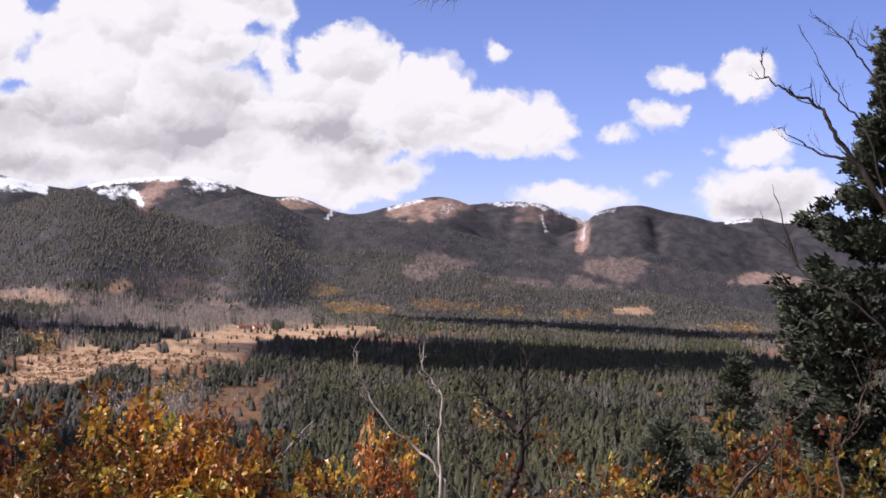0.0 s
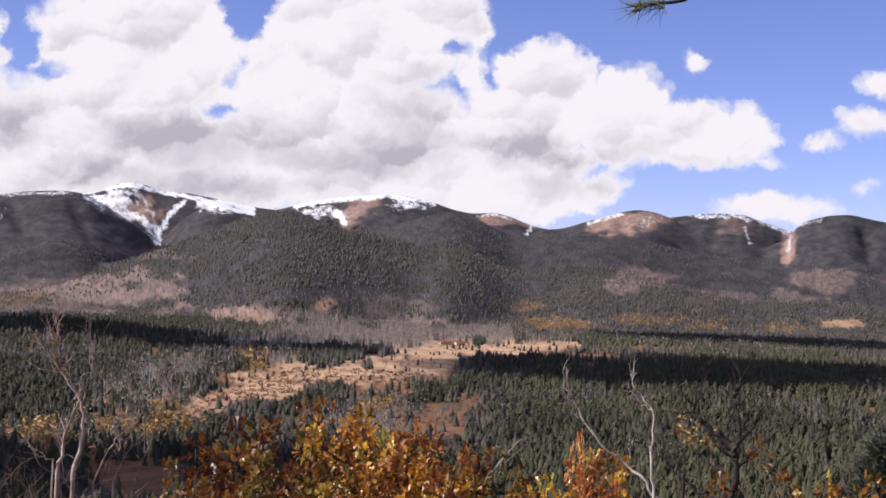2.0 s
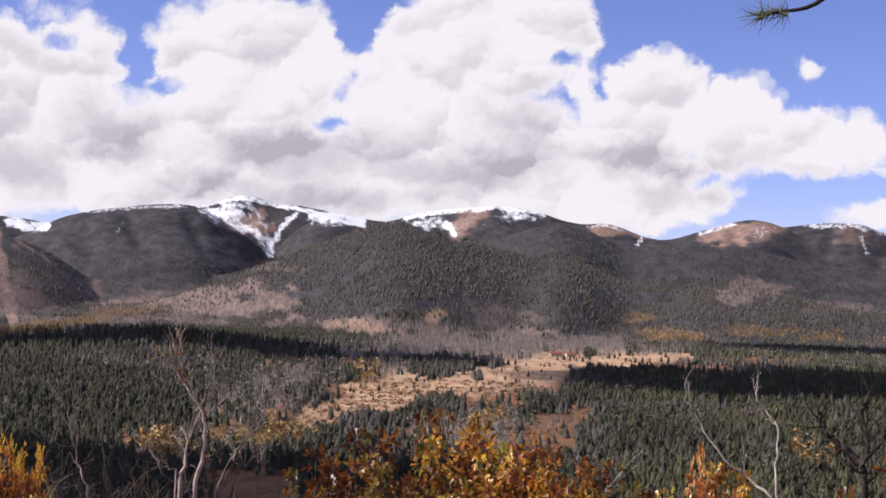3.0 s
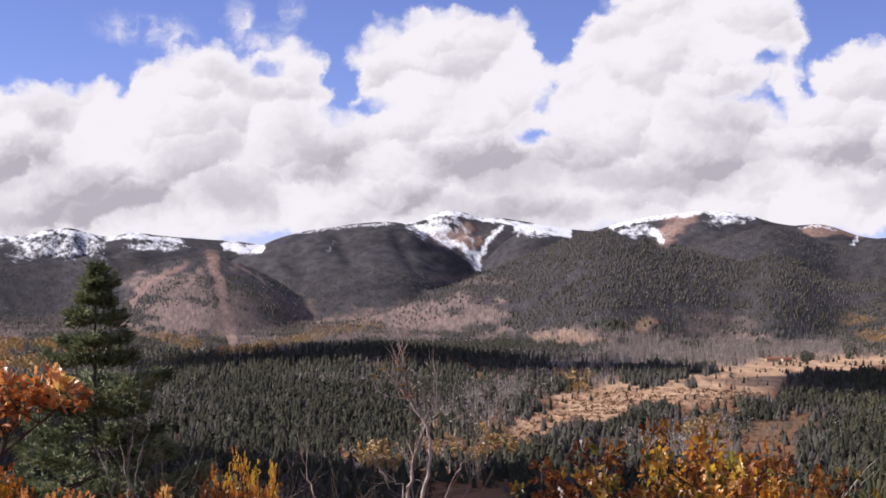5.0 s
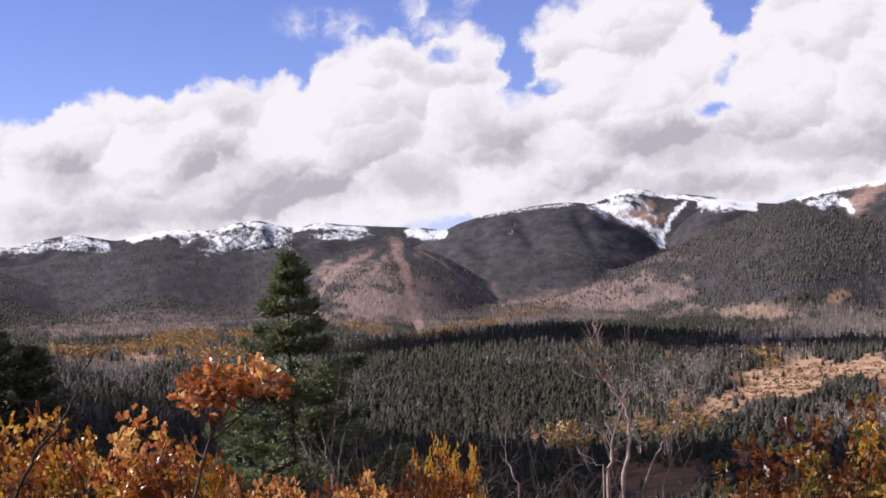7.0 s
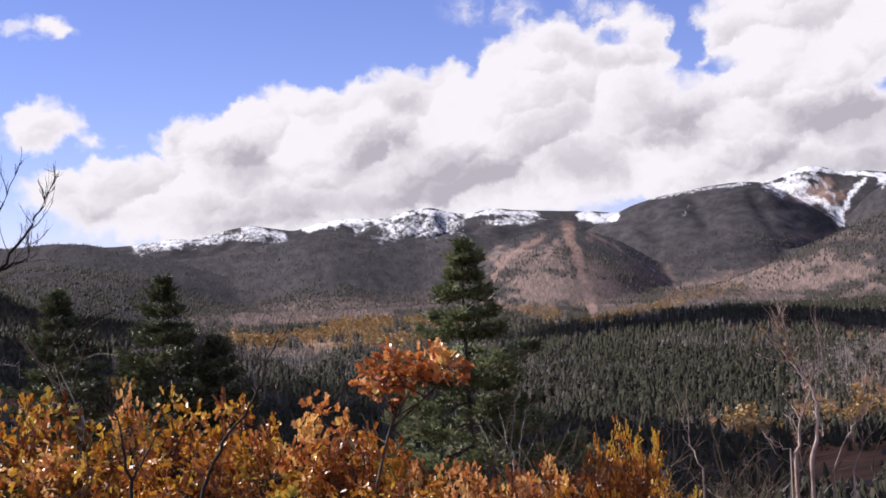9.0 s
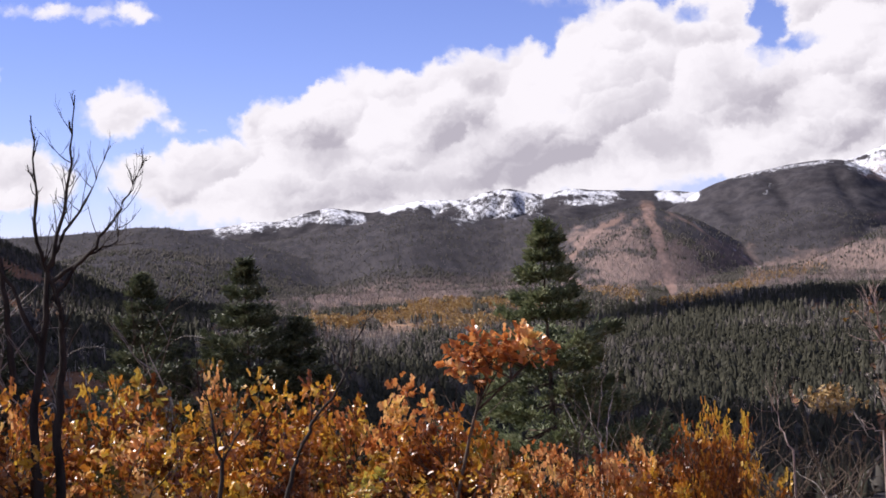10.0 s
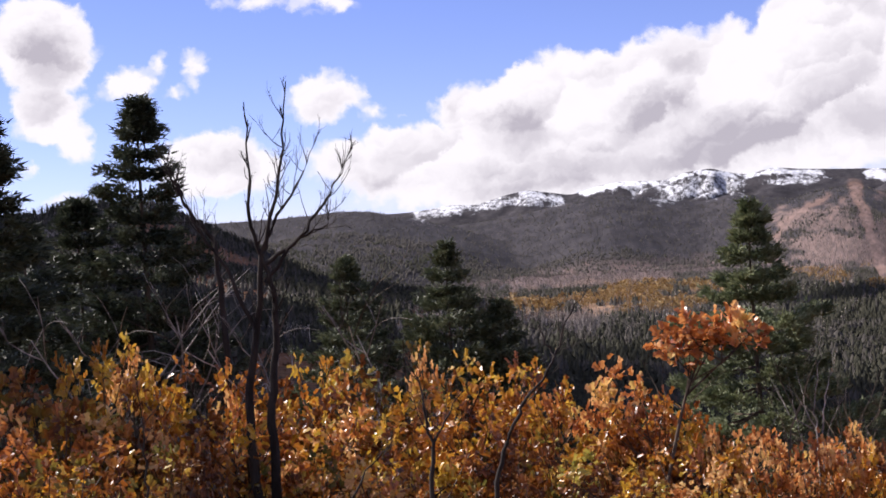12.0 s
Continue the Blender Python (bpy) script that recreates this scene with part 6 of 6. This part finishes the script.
def conifer(name, label, az, el, r, slope, seed, material, gap=0.42, fine=1.0, widest=2.2, trim=0.0, blade=0.10, layered=0.0, full=1.0):
    """A spruce or fir: a tapering trunk, boughs in whorls, and the needles on each whorl."""
    rng = np.random.RandomState(seed)
    x, y, top = from_eye(EYE_END if az > 15 else EYE_START, az, el, r)
    z0 = land_z(x, y)
    tall = top - z0
    root = new(name)
    root.location = (x, y, z0)
    tagged(root, label, "conifer", "conifers on the slope")
    k = np.linspace(0, 1, 14)
    line = np.stack([0.03 * np.sin(k * 5), 0.03 * np.cos(k * 4), k * tall - 0.15 * (1 - k)], -1)
    g = Geo()
    g.tube(line, 0.011 * tall * (1 - k) ** 0.9 + 0.006, 8)
    part("trunk", g.mesh("trunk", BARK_BROWN, True), root)
    crown, wood = Geo(), Geo()
    h = tall - 0.12
    while h > 0.3:
        down = tall - h
        reach = min(widest, slope * down**0.92 + 0.04) * rng.uniform(0.86 - 0.2 * layered, 1.12)
        count = int(np.clip(5 + reach * 2.2, 5, 9))
        turn = rng.uniform(0, 6.3)
        for b in range(count):
            th = turn + b * 2 * np.pi / count + rng.normal(0, 0.22)
            long = reach * rng.uniform(0.74, 1.12)
            pitch = np.interp(down / tall, [0, 0.10, 0.3, 1], [0.8 - 0.5 * layered, 0.20 - 0.1 * layered, 0.0, -0.14]) + rng.normal(0, 0.06)
            c = np.array([math.cos(th), math.sin(th), 0.0])
            t = np.linspace(0, 1, 6)
            bough = np.array([0, 0, h]) + c * (t * long)[:, None] + np.array([0, 0, 1.0]) * (long * (pitch * t + (0.08 - 0.03 * layered) * t**2.5 - 0.10 * np.sin(t * 3.1)))[:, None]
            wood.tube(bough, np.linspace(0.006 + 0.008 * long, 0.004, 6), 3)
            # sprays of needles on the side twigs of the bough
            sprays = int((9 + (22 + 8 * layered) * long) * (0.55 if h < trim else 1.0))
            s = rng.uniform(0.14 + 0.22 * layered, 1.0, sprays) ** 0.8
            spread = long * (0.38 + 0.10 * layered) * (1.05 - s) ** 0.6 + 0.05
            side = np.array([-c[1], c[0], 0.0])
            lat = rng.uniform(-1, 1, sprays)
            base = np.stack([np.interp(s, t, bough[:, q]) for q in range(3)], -1)
            heart = base + side * (lat * spread)[:, None] + np.array([0, 0, 1.0]) * (rng.normal(0.02 + 0.05 * layered, 0.03 + 0.03 * layered, sprays) - np.abs(lat) * spread * 0.22)[:, None]
            way = c[None] * 0.8 + side * (lat * 0.9)[:, None] + np.array([0, 0, 0.15 + 0.5 * layered])
            each = max(3, int(9 * fine))
            at, way = np.repeat(heart, each, 0), np.repeat(way, each, 0)
            at = at + rng.normal(0, 0.5, (len(at), 3)) * blade * np.array([1.0, 1.0, 0.6])
            needle_tufts(crown, rng, at, way, blade, blade * 0.15 * full, 2)
        h -= gap * rng.uniform(0.75, 1.2) * np.interp(down, [0, 1.0, 3], [0.45, 0.8, 1.0])
    tagged(part("bough_wood", wood.mesh("bough_wood", BARK_BROWN), root), kind="stuff")
    part("crown", crown.mesh("crown", material), root)
    return root


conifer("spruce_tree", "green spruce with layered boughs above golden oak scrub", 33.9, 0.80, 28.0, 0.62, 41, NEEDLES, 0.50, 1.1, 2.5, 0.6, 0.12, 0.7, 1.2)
conifer("spruce_tree", "small dark spruce on the shaded slope", 45.9, 0.0, 40.0, 0.58, 42, NEEDLES_SHADED, 0.50, 0.55, 2.2, 5.0, 0.15, 0.6, 1.3)
conifer("spruce_tree", "small dark spruce on the shaded slope", 49.95, -0.35, 42.0, 0.60, 43, NEEDLES_SHADED, 0.52, 0.55, 2.2, 5.0, 0.15, 0.6, 1.3)
conifer("spruce_tree", "small dark spruce on the shaded slope", 43.9, -2.4, 40.0, 0.55, 44, NEEDLES_SHADED, 0.46, 0.6, 2.0, 5.0, 0.15)
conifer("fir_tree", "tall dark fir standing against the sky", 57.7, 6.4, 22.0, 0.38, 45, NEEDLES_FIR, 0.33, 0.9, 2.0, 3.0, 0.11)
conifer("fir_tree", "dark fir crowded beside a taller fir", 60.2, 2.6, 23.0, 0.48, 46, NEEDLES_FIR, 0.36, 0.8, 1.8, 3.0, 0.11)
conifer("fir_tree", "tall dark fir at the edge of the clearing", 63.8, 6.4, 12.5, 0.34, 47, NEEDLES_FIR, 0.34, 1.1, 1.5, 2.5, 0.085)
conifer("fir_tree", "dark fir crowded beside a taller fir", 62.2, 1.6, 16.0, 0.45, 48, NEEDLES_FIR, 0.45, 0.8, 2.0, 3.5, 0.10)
conifer("spruce_tree", "tall blue-green spruce with dense clumped boughs", -18.0, 10.8, 13.5, 0.43, 49, NEEDLES_BLUE, 0.24, 1.5, 1.12, 0.0, 0.070, 0.35, 2.0)
# two firs added out of view, only to cast shade on the scrub
conifer("fir_tree", "dark fir at the clearing's edge that shades the scrub", 82.5, 22.0, 15.6, 0.36, 52, NEEDLES_FIR, 0.40, 0.7, 1.7, 2.0, 0.13)
conifer("fir_tree", "dark fir at the clearing's edge that shades the scrub", 76.5, 19.5, 17.5, 0.36, 53, NEEDLES_FIR, 0.45, 0.6, 1.8, 2.0, 0.13)
conifer("spruce_tree", "young blue-green spruce rising from the scrub", -11.9, -3.1, 20.5, 0.36, 50, NEEDLES_BLUE, 0.46, 1.3, 1.4, 0.0, 0.09, 0.7)
conifer("spruce_tree", "young blue-green spruce rising from the scrub", -9.2, -5.9, 16.0, 0.44, 51, NEEDLES_BLUE, 0.42, 1.2, 1.1, 0.0, 0.08, 0.9)


def pine_tree():
    """A pine whose lowest limbs reach over the view with bunches of long needles."""
    rng = np.random.RandomState(61)
    x, y = 4.4, 6.2
    z0 = land_z(x, y)
    root = new("pine_tree")
    root.location = (x, y, z0)
    tagged(root, "pine with long-needled limbs reaching over the view", "pine")
    g = Geo()
    k = np.linspace(0, 1, 10)
    g.tube(np.stack([0.1 * k, 0.05 * np.sin(k * 4), k * 9.0 - 0.2], -1), 0.16 * (1 - k) + 0.03, 10)
    part("trunk", g.mesh("trunk", BARK_BROWN, True), root)
    for end, start in (((-0.10, 6.87, 2.94), 4.3), ((2.15, 7.5, 3.34), 4.2)):
        e = np.array(end) - np.array((x, y, z0))
        line = smooth_line([(0.03, 0, start), e * 0.5 + (0, 0, start * 0.55 + 0.35), e + (0.62, 0.02, 0.80), e + (0.40, 0.02, 0.26), e + (0.24, 0.02, 0.05), e])
        g = Geo()
        g.tube(line, np.linspace(0.035, 0.006, len(line)), 6)
        limb = part("limb", g.mesh("limb", BARK_DARK, True), root)
        g = Geo()
        at = np.repeat(line[-3:], 26, 0) + rng.normal(0, 0.012, (78, 3))
        way = np.array([-1.0, 0.0, -0.35]) + rng.normal(0, 0.55, (78, 3))
        needle_tufts(g, rng, at, way, 0.13, 0.0022, 2)
        part("needles", g.mesh("needles", NEEDLES), limb)


pine_tree()


def farmhouse(az, r, turn, size):
    """A low ranch building in the meadow."""
    x, y = (float(q) for q in az_to_xy(az, r))
    root = new("ranch_house")
    root.matrix_basis = pose(x, y, land_z(x, y) - 0.2, 0, 0, turn)
    tagged(root, "low tan ranch house with a red-brown roof", "house", "ranch buildings")
    w, d, h = size
    wall_points = [(-w, -d, 0), (w, -d, 0), (w, d, 0), (-w, d, 0), (-w, -d, h), (w, -d, h), (w, d, h), (-w, d, h), (-w, 0, h * 1.7), (w, 0, h * 1.7)]
    wall_faces = [(0, 1, 5), (0, 5, 4), (2, 3, 7), (2, 7, 6), (1, 2, 6), (1, 6, 5), (3, 0, 4), (3, 4, 7), (4, 8, 7), (5, 6, 9)]
    roof_points = [(-w - 0.6, -d - 0.8, h * 0.9), (w + 0.6, -d - 0.8, h * 0.9), (w + 0.6, 0, h * 1.75), (-w - 0.6, 0, h * 1.75), (-w - 0.6, d + 0.8, h * 0.9), (w + 0.6, d + 0.8, h * 0.9), (-w - 0.6, -d - 0.8, h * 0.98), (w + 0.6, -d - 0.8, h * 0.98), (w + 0.6, 0, h * 1.83), (-w - 0.6, 0, h * 1.83), (-w - 0.6, d + 0.8, h * 0.98), (w + 0.6, d + 0.8, h * 0.98)]
    roof_faces = [(6, 7, 8), (6, 8, 9), (9, 8, 11), (9, 11, 10), (0, 2, 1), (0, 3, 2), (3, 5, 2), (3, 4, 5), (0, 1, 7), (0, 7, 6), (4, 11, 5), (4, 10, 11), (1, 2, 8), (1, 8, 7), (2, 5, 11), (2, 11, 8), (0, 9, 3), (0, 6, 9), (3, 10, 4), (3, 9, 10)]
    for name, v, f, mat in (("wall", wall_points, wall_faces, HOUSE_WALL), ("roof", roof_points, roof_faces, HOUSE_ROOF)):
        g = Geo()
        g.add(v, f)
        part(name, g.mesh(name, mat), root)


HOUSE_WALL = bark_material("tan boards", (0.42, 0.33, 0.25), (0.52, 0.42, 0.33), 1.0)
HOUSE_ROOF = bark_material("red-brown roofing", (0.20, 0.07, 0.045), (0.28, 0.11, 0.07), 1.0)
farmhouse(7.75, 1340, 20, (5.5, 3.2, 2.4))
farmhouse(7.2, 1350, 35, (4.5, 2.8, 2.2))
